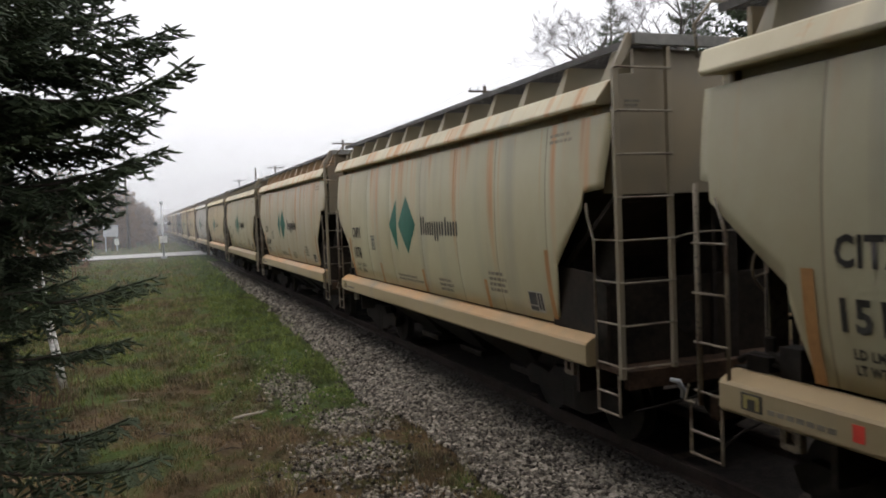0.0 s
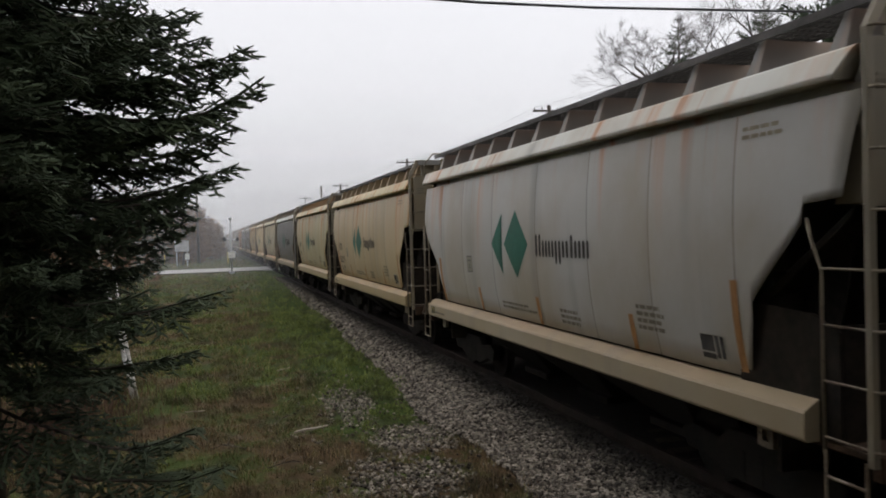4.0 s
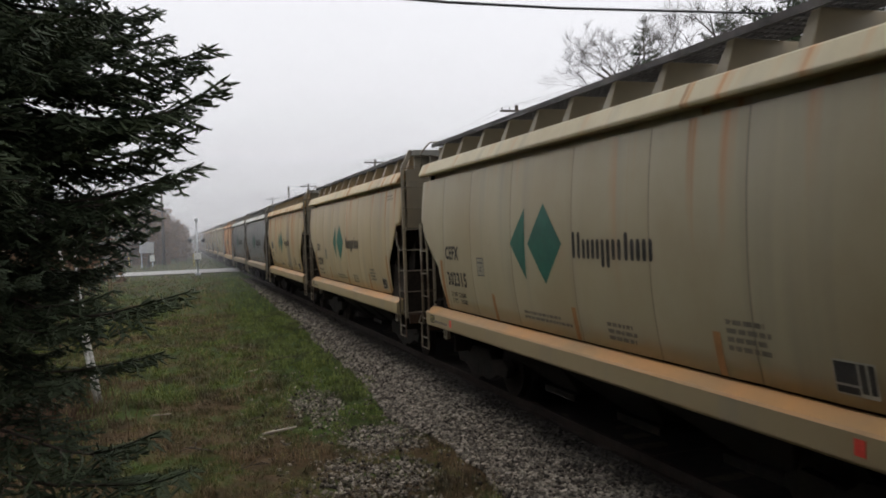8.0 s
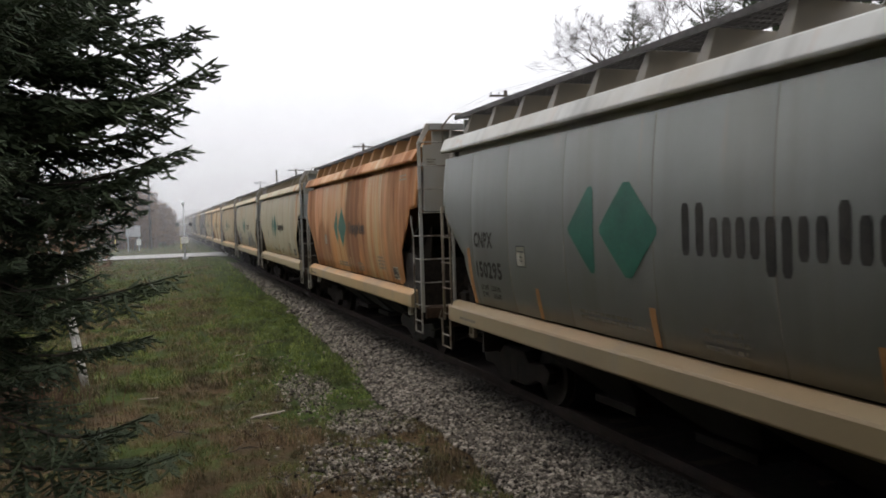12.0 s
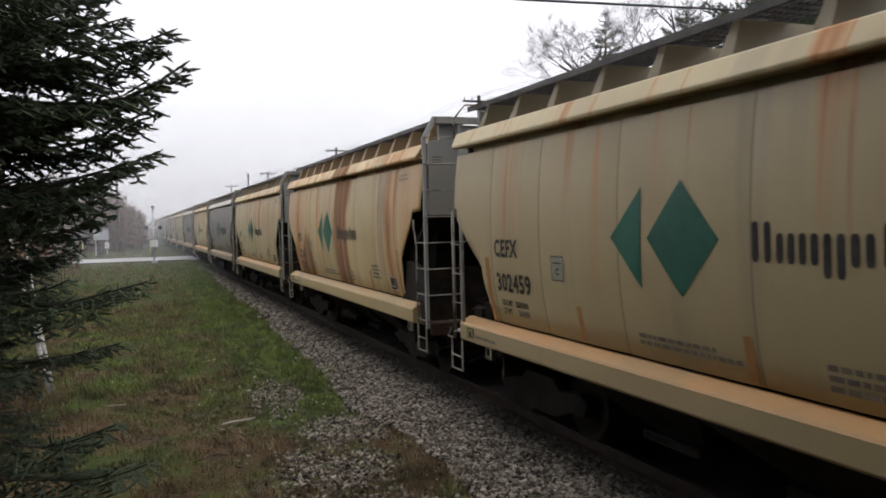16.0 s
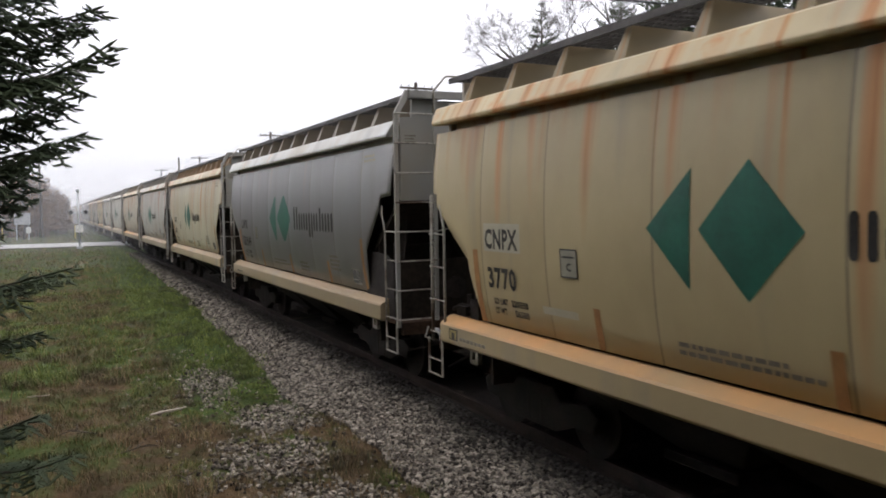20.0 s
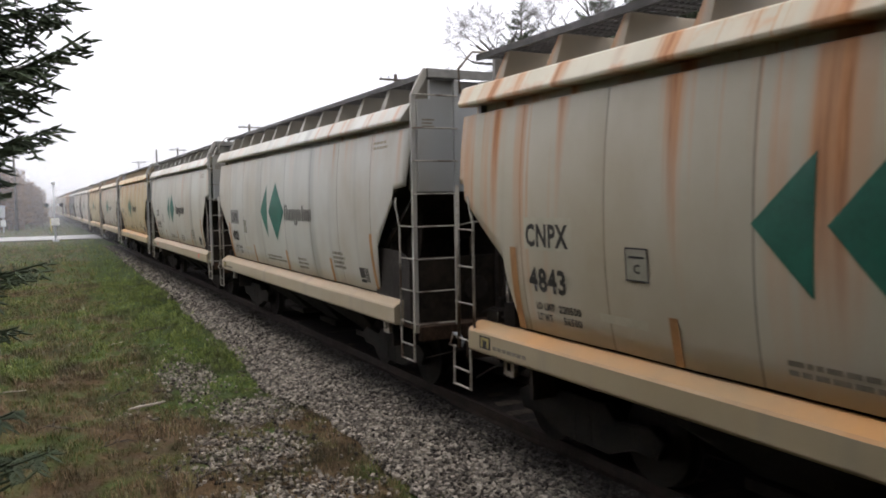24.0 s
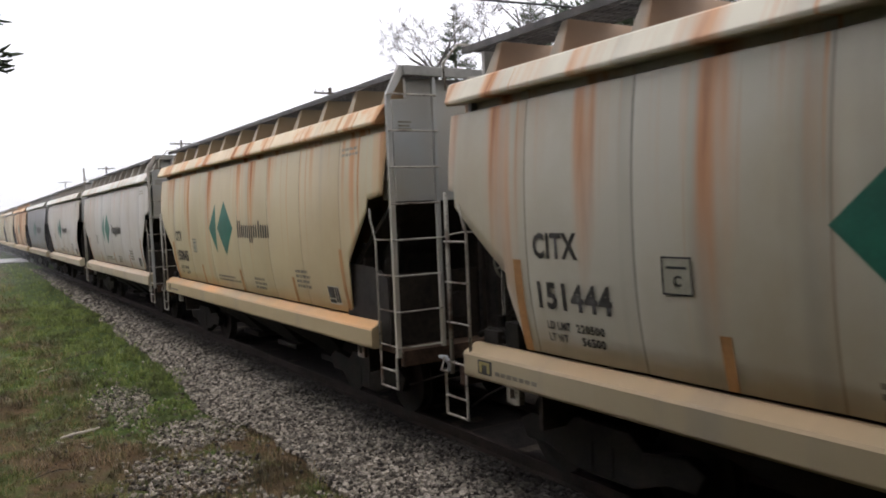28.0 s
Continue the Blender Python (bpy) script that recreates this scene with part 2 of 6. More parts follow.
PLATE_GREY = speckled("grey_stencil_plate", (0.24, 0.225, 0.165), (0.34, 0.32, 0.24), 6.0, 0.6, 0, 0.1)
PATCH_GREY = speckled("patch_of_grey_paint", (0.38, 0.35, 0.25), (0.47, 0.43, 0.31), 5.0, 0.55, 0, 0.1)
ROLLER_GREY = speckled("rolled_on_grey_paint", (0.16, 0.155, 0.14), (0.25, 0.24, 0.21), 2.5, 0.7, 0, 0.1)
SPRAY_BLUE = speckled("blue_spray_paint", (0.02, 0.035, 0.12), (0.06, 0.09, 0.20), 6.0, 0.6, 0, 0.1)
SPRAY_BROWN = speckled("thin_brown_spray_paint", (0.15, 0.115, 0.075), (0.27, 0.215, 0.15), 6.0, 0.7, 0, 0.1)
RAIL_STEEL = speckled("rail_steel", (0.010, 0.007, 0.006), (0.032, 0.021, 0.016), 3.0, 0.8, 0.0)
TIE_WOOD = speckled("creosoted_tie_wood", (0.02, 0.016, 0.013), (0.075, 0.06, 0.045), 3.0, 0.9, 0, 0.6, (6, 1, 1))
STONE = speckled("ballast_stone", (0.028, 0.022, 0.016), (0.23, 0.195, 0.15), 5.0, 0.85, 0, 0.5, (1, 1, 1), 60)
BARK = speckled("grey_brown_bark", (0.035, 0.027, 0.02), (0.12, 0.10, 0.08), 6.0, 0.9, 0, 0.7, (1, 1, 0.3))
BARE_BARK = speckled("bare_twig_bark", (0.05, 0.043, 0.04), (0.14, 0.125, 0.11), 4.0, 0.9, 0, 0.6, (1, 1, 0.4))
NEEDLES = speckled("spruce_needles", (0.029, 0.042, 0.026), (0.082, 0.104, 0.056), 2.2, 0.6, 0, 0.0, (1, 1, 1), 20)
BIRCH = speckled("birch_bark", (0.36, 0.34, 0.31), (0.90, 0.88, 0.85), 7.0, 0.7, 0, 0.3, (1, 1, 2.2))
POLE_WOOD = speckled("weathered_pole_wood", (0.035, 0.027, 0.022), (0.10, 0.08, 0.065), 2.0, 0.9, 0, 0.5, (4, 4, 0.5))
CABLE = speckled("black_cable", (0.012, 0.012, 0.013), (0.03, 0.03, 0.032), 6.0, 0.6)
GALVANISED = speckled("galvanised_metal", (0.36, 0.37, 0.38), (0.55, 0.56, 0.57), 4.0, 0.5, 0.5, 0.1)
ASPHALT = speckled("pale_worn_road", (0.30, 0.295, 0.28), (0.44, 0.43, 0.41), 0.8, 0.85, 0, 0.3)
YELLOW = speckled("yellow_post_plastic", (0.55, 0.42, 0.08), (0.75, 0.58, 0.12), 4.0, 0.5, 0, 0.1)
DRY_WOOD = speckled("bleached_dead_wood", (0.26, 0.21, 0.16), (0.50, 0.44, 0.36), 7.0, 0.9, 0, 0.5, (0.3, 1, 1))


def brush_material(name, low, high):
    m, t, b = material(name)
    g = t.nodes.new("ShaderNodeNewGeometry")
    t.links.new(mix(t, g.outputs["Random Per Island"], low, high), b.inputs["Base Color"])
    b.inputs["Roughness"].default_value = 0.8
    return m


BRUSH = brush_material("brown_brush_twigs", (0.07, 0.042, 0.022), (0.21, 0.125, 0.068))
DEAD_STEMS = brush_material("reddish_dead_stems", (0.045, 0.026, 0.016), (0.15, 0.085, 0.05))
FAR_GREEN = brush_material("distant_conifer_green", (0.02, 0.032, 0.02), (0.06, 0.075, 0.045))


def sward(t, extra=0.0):
    """Where the sward is dead: swathes of brown, but lush green in the strip along the ballast."""
    tc = t.nodes.new("ShaderNodeTexCoord")
    at_xyz = t.nodes.new("ShaderNodeSeparateXYZ")
    t.links.new(tc.outputs["Object"], at_xyz.inputs[0])
    along = math_node(t, "SUBTRACT", at_xyz.outputs["X"], math_node(t, "MULTIPLY", at_xyz.outputs["Y"], 0.022))
    lush = math_node(t, "MULTIPLY", ramp(t, along, 1.5, 2.5), ramp(t, at_xyz.outputs["Y"], 11.5, 15.0))
    worn = math_node(t, "MULTIPLY", ramp(t, at_xyz.outputs["Y"], 19.0, 10.0), 0.085)
    patch = noise_of(t, 0.6, 6, (1, 0.8, 0), 0, 0.72)
    k = math_node(t, "ADD", math_node(t, "SUBTRACT", patch, math_node(t, "MULTIPLY", lush, 0.26)), worn)
    return math_node(t, "ADD", k, extra) if extra else k


def blade_material():
    """Grass blades: green in swathes, straw and brown in others."""
    m, t, b = material("spring_grass_blades")
    g = t.nodes.new("ShaderNodeNewGeometry")
    k = ramp(t, math_node(t, "ADD", sward(t), math_node(t, "MULTIPLY", g.outputs["Random Per Island"], 0.20)), 0.57, 0.68)
    fresh = mix(t, g.outputs["Random Per Island"], (0.045, 0.070, 0.010), (0.235, 0.275, 0.055))
    straw = mix(t, g.outputs["Random Per Island"], (0.045, 0.027, 0.013), (0.27, 0.185, 0.095))
    col = mix(t, k, fresh, straw)
    clump = math_node(t, "MULTIPLY", ramp(t, noise_of(t, 3.2, 3, (1, 0.8, 0), 0, 0.6), 0.53, 0.66), 0.55)
    col = mix(t, clump, col, mix(t, g.outputs["Random Per Island"], (0.13, 0.145, 0.03), (0.31, 0.31, 0.10)))
    deep = math_node(t, "MULTIPLY", ramp(t, noise_of(t, 1.15, 4, (1, 0.7, 0), 0, 0.6), 0.46, 0.64), 0.62)
    t.links.new(mix(t, deep, col, (0.022, 0.024, 0.007)), b.inputs["Base Color"])
    b.inputs["Roughness"].default_value = 0.7
    return m


def ground_material():
    m, t, b = material("grass_and_soil_ground")
    fine = noise_of(t, 14, 4)
    mid = noise_of(t, 2.6, 5)
    green = mix(t, fine, (0.018, 0.030, 0.006), (0.062, 0.092, 0.016))
    brown = mix(t, fine, (0.022, 0.013, 0.007), (0.13, 0.082, 0.038))
    k = ramp(t, math_node(t, "ADD", sward(t), math_node(t, "MULTIPLY", mid, 0.25)), 0.60, 0.74)
    col = mix(t, k, green, brown)
    deep = math_node(t, "MULTIPLY", ramp(t, noise_of(t, 1.15, 4, (1, 0.7, 0), 0, 0.6), 0.46, 0.64), 0.5)
    t.links.new(mix(t, deep, col, (0.018, 0.015, 0.006)), b.inputs["Base Color"])
    b.inputs["Roughness"].default_value = 0.95
    bump(t, b, fine, 0.8, 0.04)
    return m


BLADES, GROUND = blade_material(), ground_material()


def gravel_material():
    """Crushed stone, with the shade under the train painted in between and beside the rails."""
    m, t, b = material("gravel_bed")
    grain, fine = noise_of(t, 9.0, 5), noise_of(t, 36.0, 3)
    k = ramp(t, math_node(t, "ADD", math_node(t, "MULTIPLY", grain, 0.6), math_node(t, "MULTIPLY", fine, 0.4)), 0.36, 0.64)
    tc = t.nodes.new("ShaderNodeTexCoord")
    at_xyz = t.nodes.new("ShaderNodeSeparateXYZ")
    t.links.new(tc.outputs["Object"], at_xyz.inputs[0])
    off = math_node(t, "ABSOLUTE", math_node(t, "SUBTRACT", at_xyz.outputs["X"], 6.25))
    near_track = ramp(t, math_node(t, "ADD", off, math_node(t, "MULTIPLY", grain, 0.5)), 1.85, 1.25)
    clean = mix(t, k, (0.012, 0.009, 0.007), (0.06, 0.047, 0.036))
    t.links.new(mix(t, near_track, clean, mix(t, k, (0.006, 0.005, 0.005), (0.024, 0.02, 0.017))), b.inputs["Base Color"])
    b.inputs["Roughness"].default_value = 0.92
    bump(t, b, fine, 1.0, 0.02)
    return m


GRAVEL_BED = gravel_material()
for dull in (NEEDLES, DARK_STEEL, SHADED_GRIME, PLATFORM_RUST, TIE_WOOD, GRAVEL_BED, GROUND, RAIL_STEEL, END_DARK, END_GREY):
    dull.node_tree.nodes["Principled BSDF"].inputs["Specular IOR Level"].default_value = 0.15


def mist_material(share, glow=0.0):
    """Thin fog: it lets most light through, scatters the rest, and thins out upwards; the farthest, the pale distance,
    glows by itself.
    """
    m = bpy.data.materials.new("thin_fog")
    m.use_nodes = True
    t = m.node_tree
    t.nodes.remove(t.nodes["Principled BSDF"])
    clear, front, back = (t.nodes.new("ShaderNodeBsdf" + k) for k in ("Transparent", "Diffuse", "Translucent"))
    front.inputs["Color"].default_value = back.inputs["Color"].default_value = (0.98, 0.985, 1, 1)
    both, veil = t.nodes.new("ShaderNodeMixShader"), t.nodes.new("ShaderNodeMixShader")
    for shader, up in ((front, 0.87), (back, -0.87)):
        # droplets take light from the whole sky, not from one side
        facing = node(t, "CombineXYZ", X=0.0, Y=-0.5, Z=up)
        t.links.new(facing.outputs[0], shader.inputs["Normal"])
    t.links.new(front.outputs[0], both.inputs[1])
    t.links.new(back.outputs[0], both.inputs[2])
    t.links.new(clear.outputs[0], veil.inputs[1])
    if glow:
        # emission stands in for the daylight scattered in the far fog
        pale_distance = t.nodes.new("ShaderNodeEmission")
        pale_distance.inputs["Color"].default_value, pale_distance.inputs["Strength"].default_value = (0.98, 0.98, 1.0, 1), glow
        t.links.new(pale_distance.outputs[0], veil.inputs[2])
    else:
        t.links.new(both.outputs[0], veil.inputs[2])
    tc = t.nodes.new("ShaderNodeTexCoord")
    z = t.nodes.new("ShaderNodeSeparateXYZ")
    t.links.new(tc.outputs["Object"], z.inputs[0])
    drift = math_node(t, "MULTIPLY", noise_of(t, 0.02, 2, (1, 1, 2)), 14.0)
    thin = ramp(t, math_node(t, "ADD", z.outputs["Z"], drift), 95.0, 6.0)
    thin = math_node(t, "POWER", thin, 3.0)
    t.links.new(math_node(t, "MULTIPLY", thin, share), veil.inputs[0])
    t.links.new(veil.outputs[0], t.nodes["Material Output"].inputs["Surface"])
    return m


# ---- mesh helpers ----
class Shape:
    """Collects vertices and faces for one mesh."""

    def __init__(self):
        self.v, self.f = [], []

    def add(self, verts, faces):
        n = len(self.v)
        self.v.extend(tuple(p) for p in verts)
        self.f.extend(tuple(n + i for i in q) for q in faces)
        return self

    def box(self, x0, x1, y0, y1, z0, z1):
        x0, x1, y0, y1, z0, z1 = min(x0, x1), max(x0, x1), min(y0, y1), max(y0, y1), min(z0, z1), max(z0, z1)
        v = [(x, y, z) for x in (x0, x1) for y in (y0, y1) for z in (z0, z1)]
        return self.add(v, [(0, 1, 3, 2), (4, 6, 7, 5), (0, 4, 5, 1), (2, 3, 7, 6), (0, 2, 6, 4), (1, 5, 7, 3)])

    def extrude_y(self, outline, y0, y1):
        """An outline of (x, z), closed, drawn from y0 to y1 with caps."""
        n = len(outline)
        v = [(x, y0, z) for x, z in outline] + [(x, y1, z) for x, z in outline]
        f = [(i, (i + 1) % n, n + (i + 1) % n, n + i) for i in range(n)]
        return self.add(v, f + [tuple(range(n))[::-1], tuple(range(n, 2 * n))])

    def extrude_x(self, outline, x0, x1):
        n = len(outline)
        v = [(x0, y, z) for y, z in outline] + [(x1, y, z) for y, z in outline]
        f = [(i, (i + 1) % n, n + (i + 1) % n, n + i) for i in range(n)]
        return self.add(v, f + [tuple(range(n))[::-1], tuple(range(n, 2 * n))])

    def tube(self, points, radii, sides=6, caps=True):
        """A round bar through the points; one radius or one for each."""
        pts = [Vector(p) for p in points]
        if not isinstance(radii, (list, tuple)):
            radii = [radii] * len(pts)
        rings, up = [], Vector((0.31, 0.17, 0.93))
        for i, p in enumerate(pts):
            d = (pts[min(i + 1, len(pts) - 1)] - pts[max(i - 1, 0)]).normalized()
            a = d.cross(up)
            if a.length < 0.05:
                a = d.cross(Vector((1, 0, 0)))
            a.normalize()
            b = d.cross(a)
            rings += [p + radii[i] * (math.cos(2 * math.pi * j / sides) * a + math.sin(2 * math.pi * j / sides) * b) for j in range(sides)]
        f = []
        for i in range(len(pts) - 1):
            for j in range(sides):
                k = (j + 1) % sides
                f.append((i * sides + j, i * sides + k, (i + 1) * sides + k, (i + 1) * sides + j))
        if caps:
            f += [tuple(range(sides))[::-1], tuple(range((len(pts) - 1) * sides, len(pts) * sides))]
        return self.add(rings, f)

    def mesh(self, name, mat, smooth=False, bevel=0.0, fix=True):
        me = bpy.data.meshes.new(name)
        me.from_pydata(self.v, [], self.f)
        if fix or bevel:
            bm = bmesh.new()
            bm.from_mesh(me)
            if bevel:
                bmesh.ops.remove_doubles(bm, verts=bm.verts, dist=1e-5)
            bmesh.ops.recalc_face_normals(bm, faces=bm.faces)
            if bevel:
                sharp = [e for e in bm.edges if len(e.link_faces) == 2 and e.calc_face_angle() > 0.6]
                bmesh.ops.bevel(bm, geom=sharp, offset=bevel, segments=2, affect="EDGES", profile=0.6)
            bm.to_mesh(me)
            bm.free()
        me.materials.append(mat)
        if smooth:
            me.polygons.foreach_set("use_smooth", [True] * len(me.polygons))
        return me


def part(name, me, parent, label="", m=None, color=None):
    """One mesh as a part of a thing or of a part."""
    ob = new(name, me)
    ob.parent = parent
    if m is not None:
        ob.matrix_basis = m
    if color:
        ob.color = color
    return tagged(ob, label)


def thing(name, label, category, m=None, group="", kind=""):
    ob = new(name)
    ob.empty_display_size = 0.2
    if m is not None:
        ob.matrix_basis = m
    return tagged(ob, label, category, group, kind)


def solid(name, me, label, category, group="", kind="", m=None):
    ob = new(name, me)
    if m is not None:
        ob.matrix_basis = m
    return tagged(ob, label, category, group, kind)


# ---- ground ----
TRACK_X = 6.25        # the track's centre line
PITCH = 13.954        # from coupler to coupler


def lerp(x, xs, ys):
    return float(np.interp(x, xs, ys))


def gravel_edge(y):
    """Where the grass gives way to ballast, along the track."""
    stray = 0.20 * noise.noise((y * 0.42, 2.7, 0.0)) + 0.13 * noise.noise((y * 1.5, 9.1, 0.0))
    return stray + lerp(y, (-20, 8.2, 10, 11.8, 14.5, 18.2, 22, 31.5, 51, 60), (3.6, 3.6, 3.7, 3.55, 3.55, 3.85, 3.85, 4.22, 4.45, 4.6))


def stony(x, y):
    """How far stones have strewn into the grass: above 0 there are more stones than blades."""
    best = -1.0
    for cx, cy, rx, ry in ((2.45, 15.3, 0.55, 1.9), (3.0, 12.2, 0.65, 1.3), (2.25, 10.0, 0.95, 1.2), (2.6, 8.3, 1.1, 0.9)):
        best = max(best, 1.0 - math.hypot((x - cx) / rx, (y - cy) / ry))
    for cx, cy, rx, ry in ((3.45, 9.2, 0.45, 0.7), (3.3, 14.2, 0.4, 1.3)):
        best -= max(0.0, 1.2 - math.hypot((x - cx) / rx, (y - cy) / ry))
    return best + 0.55 * noise.noise((x * 1.3, y * 1.1, 4.4))


def ground_height(x, y):
    base = lerp(y, (-30, 20, 45, 62, 120), (-0.40, -0.38, -0.28, -0.14, -0.12))
    rise = 0.10 * noise.noise((x * 0.23, y * 0.23, 3.1)) + 0.04 * noise.noise((x * 0.9, y * 0.9, 8.2))
    near = max(0.0, min(1.0, (abs(x - TRACK_X) - 1.5) / 1.6))
    rise += 0.07 * noise.noise((x * 0.55, y * 0.4, 6.3))
    calm = 1.0 if abs(y) < 60 and abs(x) < 40 else 0.4
    return base + rise * near * calm


def ticks(a, b, step, grow):
    """Even steps from a to b, then ever wider ones out to both sides."""
    out = list(np.arange(a, b + step / 2, step))
    d = step
    while out[-1] < 2600:
        d *= grow
        out.append(out[-1] + d)
    d = step
    while out[0] > -2600:
        d *= grow
        out.insert(0, out[0] - d)
    return out


def build_ground():
    xs, ys = ticks(-14, 20, 0.4, 1.35), ticks(-4, 64, 0.6, 1.35)
    v = [(x, y, ground_height(x, y)) for y in ys for x in xs]
    n = len(xs)
    f = [(j * n + i, j * n + i + 1, (j + 1) * n + i + 1, (j + 1) * n + i) for j in range(len(ys) - 1) for i in range(n - 1)]
    solid("ground", Shape().add(v, f).mesh("ground", GROUND, True, fix=False), "rough spring grass and brown soil beside the railway line", "ground", kind="structure")


build_ground()


def bed_height(x, y):
    """Top of the ballast: level under the ties, sloping off to the grass."""
    d = abs(x - TRACK_X)
    side = 0.16 + 0.03 * noise.noise((x * 1.7, y * 1.7, 1.0))
    low = ground_height(x, y) + 0.03
    if x < TRACK_X:
        e = gravel_edge(y)
        k = max(0.0, min(1.0, (x - e) / max(0.3, TRACK_X - 1.45 - e)))
    else:
        k = max(0.0, min(1.0, (TRACK_X + 3.0 - x) / 1.5))
    k = k * k * (3 - 2 * k)
    return low + (-side - low) * k if d > 1.45 else -side


def build_bed():
    ys = list(np.arange(-30, 60, 0.5)) + list(np.arange(60, 420, 6.0))
    v, cols = [], 22
    for y in ys:
        a, b = gravel_edge(y) - 0.05, TRACK_X + 3.0
        for i in range(cols + 1):
            x = a + (b - a) * i / cols
            wob = 0.12 * noise.noise((y * 0.8, 5.0, 0)) if i == 0 else 0.0
            v.append((x + wob, y, bed_height(x, y) - (0.06 if i in (0, cols) else 0)))
    n = cols + 1
    f = [(j * n + i, j * n + i + 1, (j + 1) * n + i + 1, (j + 1) * n + i) for j in range(len(ys) - 1) for i in range(cols)]
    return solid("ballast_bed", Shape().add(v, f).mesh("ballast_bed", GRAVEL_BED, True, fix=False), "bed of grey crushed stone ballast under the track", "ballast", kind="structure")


BED = build_bed()

# rails
prof = [(-0.035, 0.0), (0.035, 0.0), (0.037, -0.035), (0.010, -0.05), (0.009, -0.14), (0.07, -0.155), (0.07, -0.172), (-0.07, -0.172), (-0.07, -0.155), (-0.009, -0.14), (-0.010, -0.05), (-0.037, -0.035)]
for side in (-1, 1):
    solid("rail", Shape().extrude_y([(x + TRACK_X + side * 0.754, z) for x, z in prof], -60, 700).mesh("rail", RAIL_STEEL),
          "rust-brown steel rail spiked to wooden ties", "rail", "rails of the track", "structure")

# crossing road, a step above the verge
road = Shape()
for a, b, lift in ((-60, 4.6, 0.0), (4.6, 7.9, 0.012), (7.9, 60, 0.0)):
    road.box(a, b, 75.5, 84.0, -0.40, -0.05 + lift)
solid("road", road.mesh("road", ASPHALT, bevel=0.03), "pale grey worn road over the railway crossing", "road", kind="structure")
for k in range(2):
    solid("gravel_verge", Shape().box(-60, 4.4, (74.7, 84.0)[k], (75.5, 84.8)[k], -0.40, -0.085).mesh("gravel_verge", GRAVEL_BED, bevel=0.02),
          "narrow gravel verge along the road", "verge", kind="structure")


# ---- poles and cables ----
def sag(a, b, drop, n=14):
    a, b = Vector(a), Vector(b)
    return [a.lerp(b, i / n) - Vector((0, 0, drop * 4 * (i / n) * (1 - i / n))) for i in range(n + 1)]


def utility_pole(x, y, top, arm=2.2):
    ob = thing("utility_pole", "weathered wooden utility pole with a crossarm and insulators" if arm else "plain weathered wooden pole with no crossarm", "pole", pose(x, y, 0), "poles along the line")
    part("shaft", Shape().tube([(0, 0, -0.6), (0, 0, top * 0.5), (0, 0, top + 0.35)], [0.17, 0.145, 0.11], 12).mesh("shaft", POLE_WOOD, True), ob)
    if arm:
        part("crossarm", Shape().box(-arm / 2, arm / 2, -0.19, -0.11, top - 0.06, top + 0.06).mesh("crossarm", POLE_WOOD, bevel=0.01), ob)
        for s in (-1, 1):
            part("brace", Shape().tube([(s * 0.55, -0.14, top - 0.05), (0, -0.14, top - 0.6)], 0.018, 5).mesh("brace", GALVANISED), ob)
        pin = Shape().tube([(0, -0.15, top + 0.05), (0, -0.15, top + 0.12), (0, -0.15, top + 0.17), (0, -0.15, top + 0.22)], [0.015, 0.05, 0.055, 0.03], 8).mesh("insulator", GALVANISED, True)
        for dx in (-0.98, -0.5, 0.5, 0.98):
            part("insulator", pin, ob, m=pose(dx, 0, 0))
    return ob


POLES = [(20.0, 11.0), (19.32, 42.84), (18.55, 74.76), (17.51, 109.4), (16.6, 144)]
for x, y in POLES:
    utility_pole(x, y, 9.85)
utility_pole(14.75, 108.7, 9.5, 0)
for i in range(len(POLES) - 1):
    for dx in (-0.98, -0.5, 0.5, 0.98):
        (x0, y0), (x1, y1) = POLES[i], POLES[i + 1]
        solid("line_wire", Shape().tube(sag((x0 + dx, y0 - 0.15, 10.05), (x1 + dx, y1 - 0.15, 10.05), 0.5), 0.008, 4).mesh("line_wire", CABLE),
              "thin wire strung between the utility poles", "wire", "wires along the line")
left_pole = utility_pole(-1.6, 107.4, 10.8, 0)
# cables that cross high over the track
def at(az, el, d):
    a = radians(az)
    return (d * math.sin(a), d * math.cos(a), 2.88 + d * math.tan(radians(el)))


for pts, r in (((at(-14, 18.6, 13.0), at(8.74, 17.04, 13.5), at(19.65, 16.1, 14.3), at(27.74, 15.27, 15.6), at(42.62, 13.34, 19.5), at(58, 11.0, 24)), 0.026),
               ((at(12, 18.3, 14.5), at(26.99, 16.63, 15.5), at(36.99, 15.31, 17.6), at(50, 13.6, 21), at(60, 12.0, 25)), 0.014)):
    solid("overhead_cable", Shape().tube(pts, r, 6).mesh("overhead_cable", CABLE, True), "black cable slung over the track", "cable", "overhead cables")

# ---- crossing signal beside the road ----
sig = thing("crossing_signal", "grey crossing signal mast with black-backed lights and a bell", "crossing signal", pose(1.68, 72.1, -0.12))
part("mast", Shape().tube([(0, 0, -0.3), (0, 0, 4.7)], 0.075, 10).mesh("mast", GALVANISED, True), sig)
part("base", Shape().box(-0.25, 0.25, -0.25, 0.25, -0.3, 0.16).mesh("base", GALVANISED, bevel=0.03), sig)
part("junction_box", Shape().box(-0.30, 0.32, -0.38, -0.08, 1.35, 1.92).mesh("junction_box", WHITE, bevel=0.025), sig, "white metal junction box")
part("bell", Shape().tube([(0, 0, 4.66), (0, 0, 4.72), (0, 0, 4.86), (0, 0, 4.95)], [0.09, 0.17, 0.15, 0.04], 12).mesh("bell", GALVANISED, True), sig)
